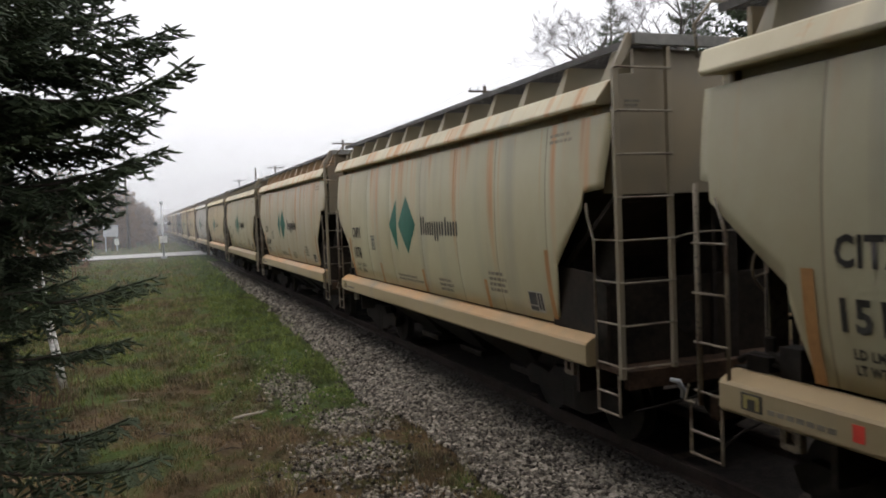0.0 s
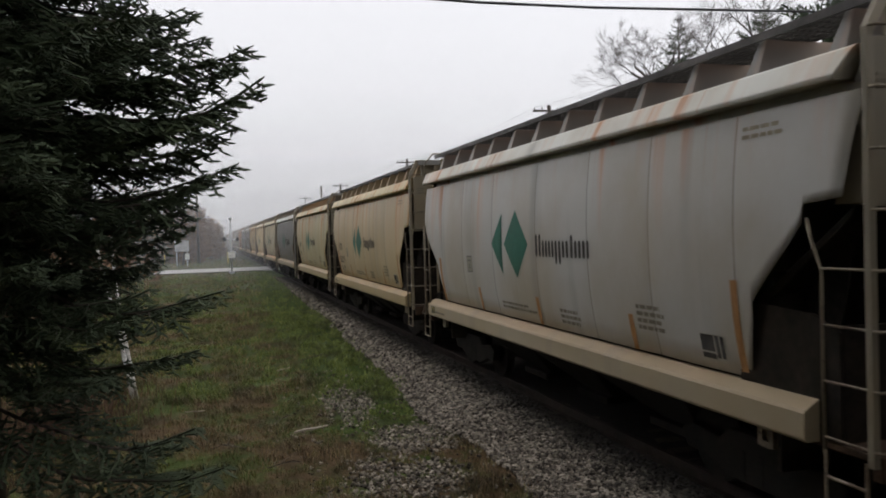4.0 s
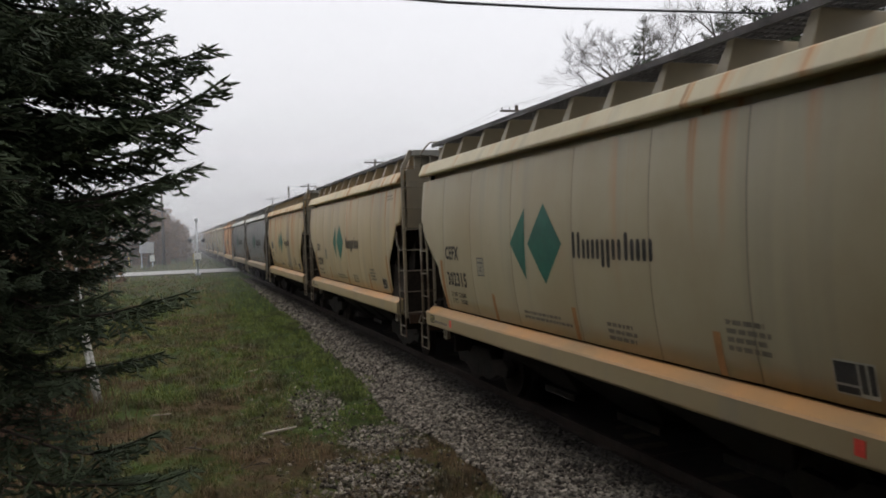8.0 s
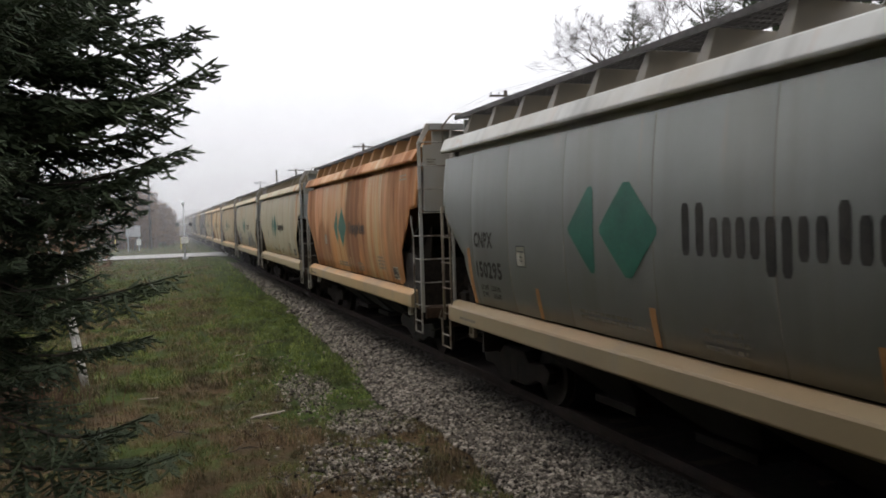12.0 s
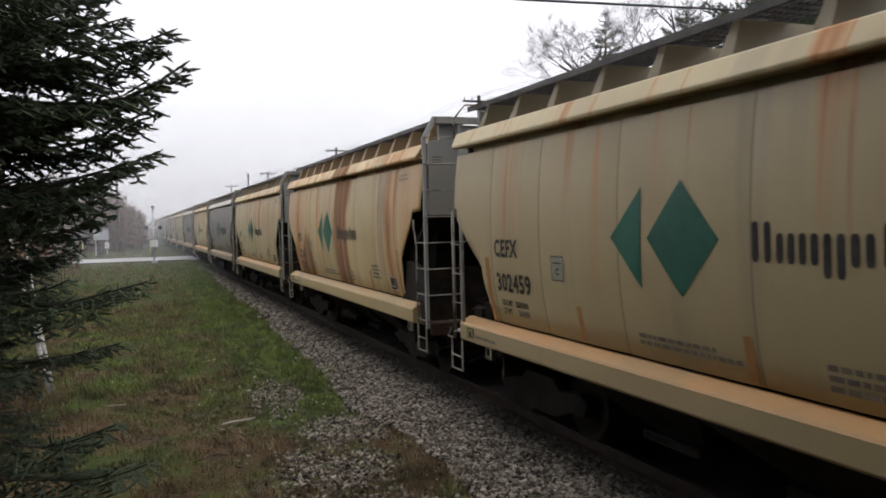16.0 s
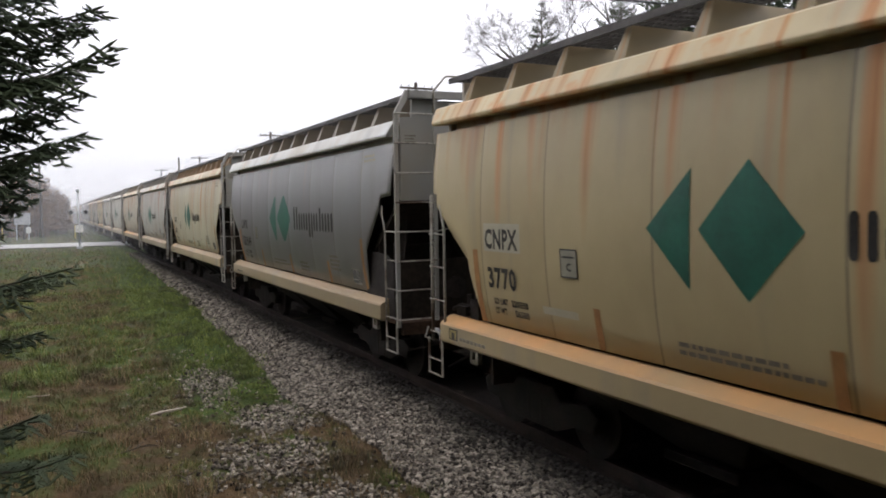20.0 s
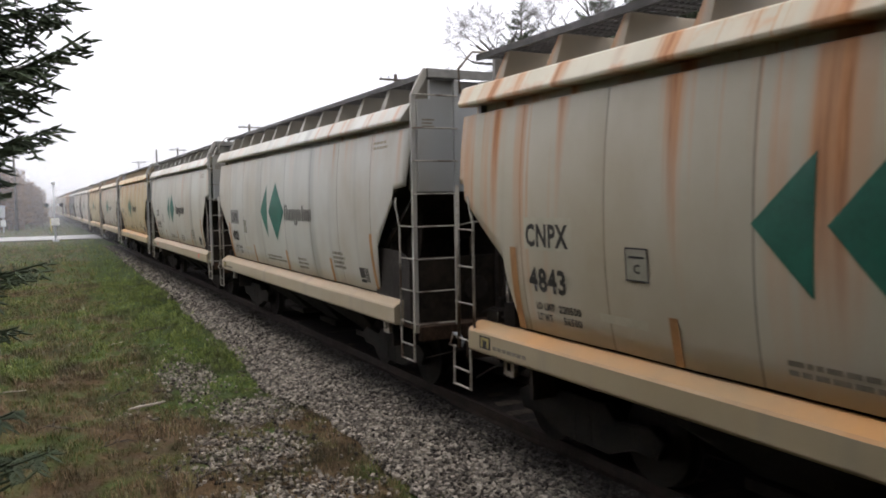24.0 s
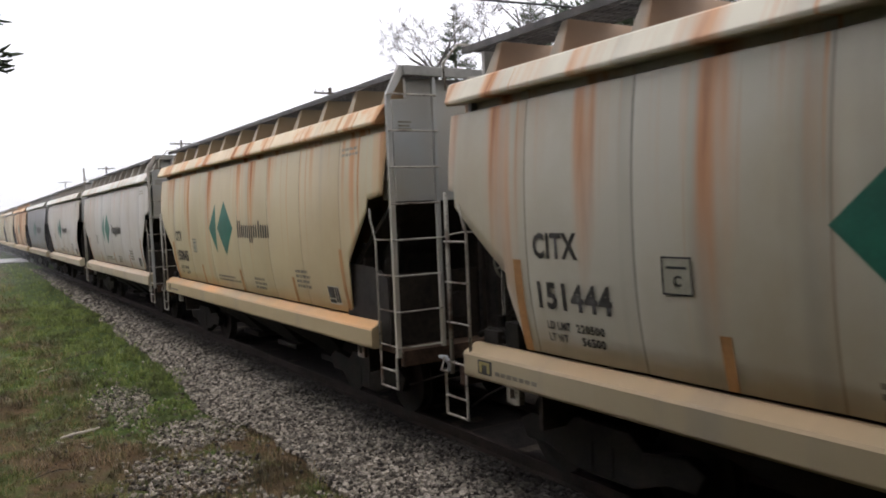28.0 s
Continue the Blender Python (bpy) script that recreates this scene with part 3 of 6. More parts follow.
part("arm", Shape().tube([(-0.6, -0.05, 3.0), (0.6, -0.05, 3.0)], 0.035, 8).mesh("arm", GALVANISED, True), sig)
disc = Shape().tube([(0, -0.02, 0), (0, 0.02, 0)], 0.17, 18).mesh("background_disc", CABLE)
hood_mesh = Shape().tube([(0, 0.05, 0), (0, -0.30, 0)], [0.13, 0.13], 12, False).tube([(0, -0.01, 0), (0, 0.16, 0)], [0.10, 0.07], 12).mesh("light_unit", WHITE, True)
for x in (-0.55, 0.55):
    lamp_disc = part("background_disc", disc, sig, "black round background disc", pose(x, -0.12, 3.0))
    part("light_unit", hood_mesh, lamp_disc)

# ---- verge things ----
box = thing("utility_cabinet", "pale grey metal utility cabinet raised on legs in the grass", "cabinet", pose(-3.4, 100, -0.15))
part("body", Shape().box(-0.8, 0.8, -0.5, 0.5, 1.75, 2.95).mesh("body", GALVANISED, bevel=0.04), box)
part("roof", Shape().extrude_y([(-0.9, 2.95), (0.9, 2.95), (0.9, 3.0), (0, 3.12), (-0.9, 3.0)], -0.6, 0.6).mesh("roof", GALVANISED), box)
for sx in (-0.6, 0.6):
    part("leg", Shape().box(sx - 0.06, sx + 0.06, -0.3, 0.3, -0.2, 1.75).mesh("leg", GALVANISED), box)
part("meter_box", Shape().box(0.35, 0.85, -0.5, -0.2, 0.75, 1.45).mesh("meter_box", WHITE, bevel=0.02), box)
post = Shape().tube([(0, 0, -0.3), (0, 0, 1.45), (0, 0, 1.5)], [0.06, 0.06, 0.03], 8).mesh("marker_post", YELLOW, True)
for x, y in ((1.9, 99.5), (-5.5, 102)):
    solid("marker_post", post, "yellow plastic marker post in the grass", "marker post", "marker posts", m=pose(x, y, -0.15))
stick = Shape().tube([(-0.30, -0.04, 0.0), (-0.1, 0.0, 0.012), (0.12, 0.025, 0.008), (0.31, 0.06, 0.02)], [0.017, 0.022, 0.02, 0.012], 7).mesh("dead_stick", DRY_WOOD, True)
solid("dead_stick", stick, "bleached dead stick lying in the grass", "stick", "dead sticks", m=pose(1.5, 13.2, ground_height(1.5, 13.2) + 0.06, 0, 0, 10))
for x, y, r, s in ((1.6, 19.5, 30, 0.7), (-0.4, 15.6, -20, 0.6), (2.3, 17.0, 65, 0.5)):
    solid("dead_stick", stick, "bleached dead stick lying in the grass", "stick", "dead sticks", m=pose(x, y, ground_height(x, y) + 0.05, 0, 0, r) @ Matrix.Scale(s, 4))


twig_litter = Shape()
for a, b, c in (((-0.42, 0.0, 0.0), (0.0, 0.05, 0.06), (0.40, -0.03, 0.03)), ((-0.1, 0.03, 0.04), (0.08, 0.22, 0.10), (0.2, 0.42, 0.05)), ((0.05, 0.05, 0.06), (0.16, -0.12, 0.12), (0.34, -0.22, 0.08)), ((-0.3, 0.01, 0.02), (-0.22, 0.14, 0.07), (-0.10, 0.24, 0.05))):
    twig_litter.tube([a, b, c], [0.013, 0.010, 0.005], 5)
twig_litter = twig_litter.mesh("dead_branch", BARK, True)
for x, y, r, size in ((1.79, 9.32, 25, 0.8), (1.3, 9.6, 80, 0.6), (2.49, 20.7, 15, 0.9), (0.2, 12.6, 140, 0.7), (1.15, 14.5, 55, 0.6), (0.9, 11.2, 10, 0.6)):
    solid("dead_branch", twig_litter, "dark fallen branch with side twigs in the grass", "branch", "fallen branches", m=pose(x, y, ground_height(x, y) + 0.03, 0, 0, r) @ Matrix.Scale(size, 4))


# ---- trees ----
def needle_twig(s, rng, a, b, every, length, width):
    """Needles on all sides of a twig from a to b."""
    a, b = Vector(a), Vector(b)
    d = b - a
    n = max(2, int(d.length / every))
    d.normalize()
    p = d.orthogonal().normalized()
    q = d.cross(p)
    for i in range(n):
        t = rng.uniform(0, 1)
        w = rng.uniform(0, 2 * math.pi)
        o = a.lerp(b, t)
        out = (math.cos(w) * p + math.sin(w) * q)
        tip = o + (d * rng.uniform(0.35, 0.8) + out).normalized() * length * rng.uniform(0.7, 1.15)
        side = d.cross(out) * width
        k = len(s.v)
        s.v += [tuple(o - side), tuple(o + side), tuple(tip)]
        s.f.append((k, k + 1, k + 2))


def spruce_branch(seed, length, every=0.0042, width=0.0040, long=0.024, many=1.0):
    """One bough along +x: wood, and its needles. It droops and turns up at the tip."""
    rng = random.Random(seed)
    wood, green = Shape(), Shape()

    def spine(t):
        return Vector((length * t, 0.05 * length * math.sin(3 * t + seed), length * (-0.14 * t + 0.30 * t * t * t + 0.02 * math.sin(7 * t + seed))))

    pts = [spine(i / 10) for i in range(11)]
    wood.tube(pts, [0.009 * length * (1 - 0.85 * i / 10) for i in range(11)], 5)
    needle_twig(green, rng, pts[2], pts[5], every, long, width)
    needle_twig(green, rng, pts[5], pts[8], every * 0.7, long, width)
    needle_twig(green, rng, pts[8], pts[9], every * 0.6, long, width)
    needle_twig(green, rng, pts[9], pts[10], every * 0.5, long, width)
    n = int((12 + 9 * length) * many)
    for i in range(n):
        t = 0.16 + 0.80 * (i + rng.random() * 0.7) / n
        o = spine(t)
        side = 1 if i % 2 else -1
        reach = length * (0.40 * (1 - t) + 0.075) * rng.uniform(0.75, 1.15)
        ang = radians(rng.uniform(30, 54)) * side
        d = Vector((math.cos(ang), math.sin(ang), rng.uniform(-0.22, 0.16)))
        e = o + d * reach
        m = o.lerp(e, 0.5) + Vector((0, 0, -0.03 * reach))
        wood.tube([o, m, e], [0.0045, 0.003, 0.0015], 3, False)
        needle_twig(green, rng, o.lerp(e, 0.12), e, every, long, width)
        for j in range(int((2 + reach * 13) * many)):
            u = rng.uniform(0.2, 0.98)
            o2 = o.lerp(e, u)
            a2 = ang + radians(rng.choice((-1, 1)) * rng.uniform(35, 60))
            d2 = Vector((math.cos(a2), math.sin(a2), rng.uniform(-0.3, 0.3)))
            e2 = o2 + d2 * reach * rng.uniform(0.25, 0.45)
            wood.tube([o2, e2], [0.0022, 0.001], 3, False)
            needle_twig(green, rng, o2, e2, every, long, width)
    return wood.mesh("bough", BARK, fix=False), green.mesh("needles", NEEDLES, fix=False)


def finger(green, rng, a, b, r=0.019, every=0.0085):
    """A shoot packed with needles: a thin dense core, and needles that point forward all round."""
    a, b = Vector(a), Vector(b)
    n = max(1, round((b - a).length / 0.09))
    for i in range(n):
        p, q = a.lerp(b, i / n), a.lerp(b, (i + 1) / n)
        green.tube([p, p.lerp(q, 0.6), q], [r * 0.34, r * 0.50, r * (0.34 if i < n - 1 else 0.12)], 3, False)
    needle_twig(green, rng, a, b, every, 0.023, 0.0030)


def spruce_bough(seed, length):
    """One full bough along +x: flat drooping sprays of thick shoots, the tip turned up."""
    rng = random.Random(seed)
    wood, green = Shape(), Shape()
    sway = rng.uniform(-0.05, 0.05)

    def spine(t):
        return Vector((length * t, sway * length * math.sin(3 * t + seed), length * (-0.16 * t - 0.04 * math.sin(3.0 * t) + 0.014 * math.sin(11 * t + seed) + 0.25 * t ** 3)))

    pts = [spine(i / 10) for i in range(11)]
    wood.tube(pts, [0.010 * length * (1 - 0.8 * i / 10) for i in range(11)], 5)
    for i in range(2, 10):
        finger(green, rng, pts[i], pts[i + 1])
    n = int(25 * length)
    for i in range(n):
        t = 0.10 + 0.89 * (i + rng.random() * 0.6) / n
        o = spine(t)
        side = 1 if i % 2 else -1
        reach = length * (0.36 * (1 - t) ** 0.8 + 0.05) * rng.uniform(0.7, 1.15)
        ang = radians(rng.uniform(40, 72)) * side
        d = Vector((math.cos(ang), math.sin(ang), rng.uniform(-0.40, 0.05)))
        e = o + d * reach
        m = o.lerp(e, 0.5) + Vector((rng.uniform(-0.08, 0.08), rng.uniform(-0.08, 0.08), rng.uniform(0.0, 0.1))) * reach
        if reach > 0.3:
            wood.tube([o, e], [0.005, 0.002], 3, False)
        finger(green, rng, o.lerp(m, 0.3), m)
        finger(green, rng, m, e + Vector((0, 0, 0.05 * reach)))
        for k in range(int(2 + reach * 24)):
            u = 0.12 + 0.84 * (k + rng.random()) / (2 + reach * 24)
            o2 = o.lerp(e, u)
            a2 = ang + radians((1 if k % 2 else -1) * rng.uniform(38, 78))
            d2 = Vector((math.cos(a2), math.sin(a2), rng.uniform(-0.6, 0.35)))
            e2 = o2 + d2 * rng.uniform(0.045, 0.095) * (1.3 - 0.6 * u)
            finger(green, rng, o2, e2)
    for i in range(int(14 * length)):
        t = rng.uniform(0.15, 0.9)
        o = spine(t)
        finger(green, rng, o, o + Vector((rng.uniform(0.3, 1.0), rng.uniform(-0.8, 0.8), rng.uniform(-0.5, 0.8))).normalized() * rng.uniform(0.06, 0.12))
    return wood.mesh("bough", BARK, fix=False), green.mesh("needles", NEEDLES, fix=False)


BOUGHS = [spruce_bough(11 + i, 1.55) for i in range(6)]
LITE = [spruce_branch(31 + i, 1.0, 0.022, 0.014, 0.075, 0.55) for i in range(4)]


def spruce(label, x, y, height, reach, unit, seed, kit, low=0.8, step=0.30, extra=(), count=7, tilt=(6, -28), bare_to=0.0):
    """A spruce: tapered trunk and whorls of boughs; reach gives (height, length) pairs."""
    rng = random.Random(seed)
    z0 = ground_height(x, y) - 0.1
    ob = thing("spruce_tree", label, "tree", pose(x, y, z0))
    part("trunk", Shape().tube([(0, 0, 0), (0.02, 0, height * 0.5), (0, 0, height)], [0.019 * height, 0.011 * height, 0.008], 10).mesh("trunk", BARK, True), ob)
    z = low
    hs, ls = [h for h, _ in reach], [r for _, r in reach]
    boughs = []
    while z < height - 0.15:
        first = rng.uniform(0, 360)
        n = count if z > bare_to else count * 2 // 3
        for i in range(n):
            boughs.append((z + rng.uniform(-0.5, 0.5) * step, first + 360 * i / n + rng.uniform(-16, 16), lerp(z, hs, ls) * rng.uniform(0.72, 1.05), lerp(z, (0, height), tilt) + rng.uniform(-8, 8)))
        z += step * lerp(z, (0, height), (1.1, 0.7))
    boughs += list(extra)
    for z, a, size, droop in boughs:
        wood, green = kit[rng.randrange(len(kit))]
        m = pose(0, 0, z, rng.uniform(-20, 20), droop, a) @ Matrix.Scale(size / unit, 4)
        part("needles", green, part("bough", wood, ob, m=m))
    return ob


def aim(tx, ty, z0, az, el, d):
    """Bough from a trunk at (tx, ty) whose tip lies at that bearing, height and distance."""
    px, py, pz = at(az, el, d)
    dx, dy = px - tx, py - ty
    d = math.hypot(dx, dy)
    return (pz - z0 + (0.12 if el < 0 else -0.03) * d, math.degrees(math.atan2(dy, dx)), d, 12 if el < 0 else 3)


TX, TY = -1.8, 6.9
tz = ground_height(TX, TY) - 0.1
tips = [aim(TX, TY, tz, *q) for q in ((3.29, 13.5, 6.7), (4.06, 11.0, 6.6), (1.7, 8.1, 6.5), (2.06, 5.5, 6.7), (-0.15, 4.5, 6.4), (-1.3, 2.6, 6.6), (-1.0, 1.7, 6.8), (1.0, -3.4, 6.4), (0.6, 7.0, 6.9), (2.4, 12.0, 7.1),
                                      (-0.8, -7.3, 6.5), (-1.27, -12.9, 6.0), (0.5, -15.3, 5.9), (-0.5, 15.4, 6.7), (-0.2, 13.0, 6.6), (1.4, 10.0, 6.9))]
spruce("tall dark green spruce with drooping boughs growing in the verge", TX, TY, 10.5,
       [(0, 0.9), (2.4, 1.2), (3.0, 1.45), (3.7, 1.55), (4.2, 1.75), (5.0, 2.0), (5.8, 1.85), (7.5, 1.4), (10.5, 0.1)], 1.55, 5, BOUGHS, 2.45, 0.345, tips, 12, (15, -4), 2.5)

# birches behind the spruce
def birch(x, y, height, lean, seed):
    rng = random.Random(seed)
    ob = thing("birch_sapling", "slim white-barked birch sapling with bare twigs", "tree", pose(x, y, ground_height(x, y) - 0.05), "birch saplings")
    pts = [(lean * t * height + 0.05 * math.sin(5 * t + seed), 0.03 * math.sin(7 * t), t * height) for t in [i / 8 for i in range(9)]]
    part("trunk", Shape().tube(pts, [0.05 * (1 - 0.7 * i / 8) for i in range(9)], 8).mesh("trunk", BIRCH, True), ob)
    for i in range(9):
        p = Vector(pts[3 + i % 6])
        a = rng.uniform(0, 6.28)
        r = rng.uniform(0.4, 0.9)
        s = Shape().tube([p, p + Vector((0.5 * r * math.cos(a), 0.5 * r * math.sin(a), 0.45 * r)), p + Vector((r * math.cos(a), r * math.sin(a), 0.8 * r))], [0.012, 0.008, 0.003], 4)
        part("twig", s.mesh("twig", BARE_BARK), ob)


birch(-1.72, 17.6, 5.0, -0.15, 1)
birch(-1.66, 17.68, 4.4, -0.09, 2)


def bare_tree(x, y, fork, radius, limbs, first, seed, label, levels=5, spread=0.7, rise=0.5):
    """A leafless tree: a trunk up to its fork, and limbs that divide again and again down to fine twigs."""
    rng = random.Random(seed)
    ob = thing("bare_tree", label, "tree", pose(x, y, ground_height(x, y) - 0.1), "bare trees")
    fine, thick = Shape(), []

    def grow(p, d, length, r, level):
        pts, rad = [p], [r]
        for i in range(5):
            d = (d + Vector((rng.uniform(-1, 1), rng.uniform(-1, 1), rng.uniform(-0.6, rise))) * 0.22).normalized()
            pts.append(pts[-1] + d * length / 5)
            rad.append(max(0.0042, r * (1 - 0.08 * (i + 1))))
        if level <= 1:
            thick.append((pts, rad))
        else:
            fine.tube(pts, rad, 5 if level < 4 else 3, False)
        if level < levels:
            for k in range(3 if level < 4 else 4):
                axis = Vector((rng.uniform(-1, 1), rng.uniform(-1, 1), rng.uniform(-0.4, 0.6))).normalized()
                nd = (d + axis * spread * rng.uniform(0.7, 1.3)).normalized()
                grow(pts[(5, 4, 3, 2)[k] if level else rng.choice((2, 3, 4, 5))], nd, length * rng.uniform(0.6, 0.85), max(0.0042, rad[-1] * 0.62), level + 1)

    part("trunk", Shape().tube([(0, 0, -0.3), (0.06 * fork, 0, fork * 0.35), (0.03 * fork, 0.02 * fork, fork * 0.7), (0, 0, fork)], [radius * 1.5, radius * 1.25, radius * 1.1, radius * 0.9], 10).mesh("trunk", BARE_BARK, True), ob)
    for d in limbs:
        grow(Vector((0, 0, fork - rng.uniform(0, 0.5))), Vector(d).normalized(), first * rng.uniform(0.85, 1.15), radius * 0.6, 0)
    for pts, rad in thick:
        part("limb", Shape().tube(pts, rad, 7).mesh("limb", BARE_BARK, True), ob)
    part("twig_crown", fine.mesh("twig_crown", BARE_BARK, fix=False), ob)["kind"] = "stuff"
    return ob


def polar(az, d):
    return d * math.sin(radians(az)), d * math.cos(radians(az))


x, y = polar(31.9, 36)
bare_tree(x, y, 9.6, 0.11, ((-0.76, 0.5, 0.45), (-0.5, 0.35, 0.8), (-0.8, 0.5, 0.05), (-0.15, 0.1, 1), (0.4, -0.3, 0.9)), 1.35, 3, "spreading leafless tree with fine bare twigs behind the track")
x, y = polar(37.9, 35)
bare_tree(x, y, 9.9, 0.17, ((-0.6, 0.4, 0.75), (-0.75, 0.5, 0.2), (-0.1, 0.1, 1), (0.6, -0.4, 0.7)), 1.5, 8, "tall leafless tree with crooked dark limbs behind the track")
for az, d, h, r, s in ((33.3, 42, 14.0, 3.0, 1), (38.8, 44, 15.0, 4.2, 2), (44.5, 27, 16.5, 3.4, 3), (50, 33, 16, 3.4, 4), (57, 27, 15, 3.4, 6)):
    x, y = polar(az, d)
    spruce("tall green spruce standing behind the railway line", x, y, h, [(0, r), (h * 0.4, r * 0.9), (h * 0.8, r * 0.42), (h, 0.15)], 1.0, s, LITE, 3.0, 0.55, count=7)

# woods on both sides that fade into the fog
def far_wood(name, label, spots, mat, seed, tall):
    rng = random.Random(seed)
    s = Shape()
    for x, y in spots:
        h = tall * rng.uniform(0.7, 1.15) * (lerp(x, (-9, -3, 1.5), (1.15, 0.95, 0.55)) if name == "far_brush" else 1.0)
        s.tube([(x, y, -0.4), (x, y, h)], [0.012 * h, 0.003 * h], 4, False)
        for i in range(int((40 if mat is FAR_GREEN else 26) * tall / 6)):
            z = h * rng.uniform(0.12, 1.0)
            r = min(2.0, h * 0.26) * (1 - 0.8 * z / h) * rng.uniform(0.6, 1.1) + 0.25
            a = rng.uniform(0, 6.28)
            e = Vector((x + r * math.cos(a), y + r * math.sin(a), z + rng.uniform(-0.1, 0.5) * r))
            o = Vector((x, y, z))
            if mat is FAR_GREEN:
                # drooping sprays along the branch
                for u in (0.3, 0.55, 0.8, 1.0):
                    c, w = o.lerp(e, u), rng.uniform(-0.9, 0.9) + a
                    q = Vector((math.cos(w), math.sin(w), rng.uniform(-0.5, 0.1))) * r * rng.uniform(0.22, 0.36)
                    n = Vector((-math.sin(w), math.cos(w), rng.uniform(-0.4, 0.4))) * r * 0.13
                    s.add([c - n, c + n, c + q + n * 0.5, c + q * 1.3, c + q - n * 0.5], [(0, 1, 2, 3, 4)])
            else:
                q = Vector((-math.sin(a), math.cos(a), 0)) * r * 0.07
                s.add([o, e - q + Vector((0, 0, -0.1 * r)), e + Vector((0, 0, 0.1 * r)), e + q], [(0, 1, 2), (0, 2, 3)])
            if mat is BRUSH:
                for _ in range(5):
                    u = o.lerp(e, rng.uniform(0.3, 1))
                    w = u + Vector((rng.uniform(-1, 1), rng.uniform(-1, 1), rng.uniform(0, 1.2))) * 0.5
                    s.add([u - Vector((0.035, 0, 0)), u + Vector((0.035, 0, 0)), w], [(0, 1, 2)])
    return solid(name, s.mesh(name, mat, fix=False), label, "woods", kind="stuff")


rng = random.Random(4)
far_wood("far_brush", "brown leafless brush and saplings beyond the road", [(1.5 - 26 * rng.random() ** 1.2, rng.uniform(112, 165)) for _ in range(330)], BRUSH, 1, 8.5)
far_wood("far_woods", "distant dark conifers fading into fog", [(rng.uniform(-40, -7), rng.uniform(90, 220)) for _ in range(120)] + [(rng.uniform(22, 70), rng.uniform(120, 320)) for _ in range(160)], FAR_GREEN, 2, 9)
far_wood("hedge_brush", "tangle of brown brush beside the spruce", [(rng.uniform(-12, -3.4), rng.uniform(18, 60)) for _ in range(90)], BRUSH, 3, 3.2)
far_wood("roadside_brush", "brown and olive brush beside the far road", [(rng.uniform(-9, -0.9), rng.uniform(108.6, 112)) for _ in range(70)], BRUSH, 23, 5.5)
# conifers added out of view, to keep low sky light off the cars
shading_spots = []
while len(shading_spots) < 330:
    x, y = -4.0 - 12 * rng.random() ** 1.4, rng.uniform(-40, 10)
    if x < -4.0 - 0.5 * max(0.0, y):
        shading_spots.append((x, y))
far_wood("verge_woods", "unseen dense conifers added behind the viewpoint to shade the cars", shading_spots + [(rng.uniform(-5, 2.2), rng.uniform(-40, -5)) for _ in range(150)], FAR_GREEN, 7, 12.5)
# added thicket that stops far-side light under and between the cars
far_wood("trackside_thicket", "dense dark thicket added close behind the train to block light", [(9.8 + 4.5 * rng.random(), rng.uniform(-14, 62)) for _ in range(760)], FAR_GREEN, 17, 4.6)
far_wood("side_woods", "dark conifers and brush along the verge", [(rng.uniform(-20, -7.5), rng.uniform(13, 66)) for _ in range(120)], FAR_GREEN, 8, 7.0)
far_wood("trackside_brush", "brown brush behind the train", [(rng.uniform(11.5, 24), rng.uniform(-12, 90)) for _ in range(230)], BRUSH, 9, 3.6)
far_wood("trackside_firs", "low dark firs behind the train", [(rng.uniform(13, 30), rng.uniform(-14, 120)) for _ in range(150)], FAR_GREEN, 10, 3.8)
def dead_brush():
    """Low brown stems round the foot of the spruce and the birches."""
    rng = random.Random(6)
    s = Shape()
    for _ in range(2600):
        x, y = rng.gauss(-3.0, 0.8), rng.gauss(15.8, 2.2)
        z, h, a = ground_height(x, y), rng.uniform(0.12, 0.6), rng.uniform(0, 6.28)
        d = Vector((math.cos(a), math.sin(a), 0))
        o = Vector((x, y, z - 0.02))
        q = Vector((0.005, 0.001, 0))
        m, e = o + d * 0.15 * h + Vector((0, 0, 0.6 * h)), o + d * rng.uniform(0.2, 0.7) * h + Vector((0, 0, h))
        s.add([o - q, o + q, m + q, m - q, e], [(0, 1, 2, 3), (3, 2, 4)])
    solid("dead_brush", s.mesh("dead_brush", DEAD_STEMS, fix=False), "low reddish-brown dead brush at the foot of the birches", "brush", kind="stuff")


dead_brush()
bare_tree(-3.4, 101, 5.5, 0.10, ((0.9, 0, 0.6), (0.8, -0.3, 0.25), (0.2, 0, 1), (-0.5, 0, 0.8)), 1.2, 21, "leafless tree leaning beside the far pole", 3)


# ---- the train ----
START = 19.73         # where the first full car's rear end stands at the start
TIMES = [0, 0.5, 1, 2, 3, 4, 6, 8, 10, 12, 14, 16, 18, 20, 22, 24, 26, 27, 27.5, 28]


def travelled(t):
    """Metres the train has gone."""
    return 14.578 * t - 0.00655 * t * t


class CarShape(Shape):
    """A shape drawn on the car's drawing heights, set to its true height above the rail."""

    def mesh(self, *args, **kw):
        self.v = [(x, y, true_height(z)) for x, y, z in self.v]
        return super().mesh(*args, **kw)


def true_height(z):
    return 1.353 + 0.937 * (z - 1.285) if z > 1.285 else z * 1.053


SHEET_TOP = 3.985
BOTTOM, TOP = 1.38, 4.03      # the side sheet, above the rail
SEAMS = [0.0, -1.35, -2.75, -4.45, -6.35, -8.05, -9.55, -11.05, -12.62]


def belly(z):
    """Half-width of the side sheet at a height."""
    t = (z - BOTTOM) / (TOP - BOTTOM)
    return 1.575 - (0.088 * ((t - 0.55) / 0.45) ** 2 if t > 0.55 else 0.145 * ((0.55 - t) / 0.55) ** 2.5)


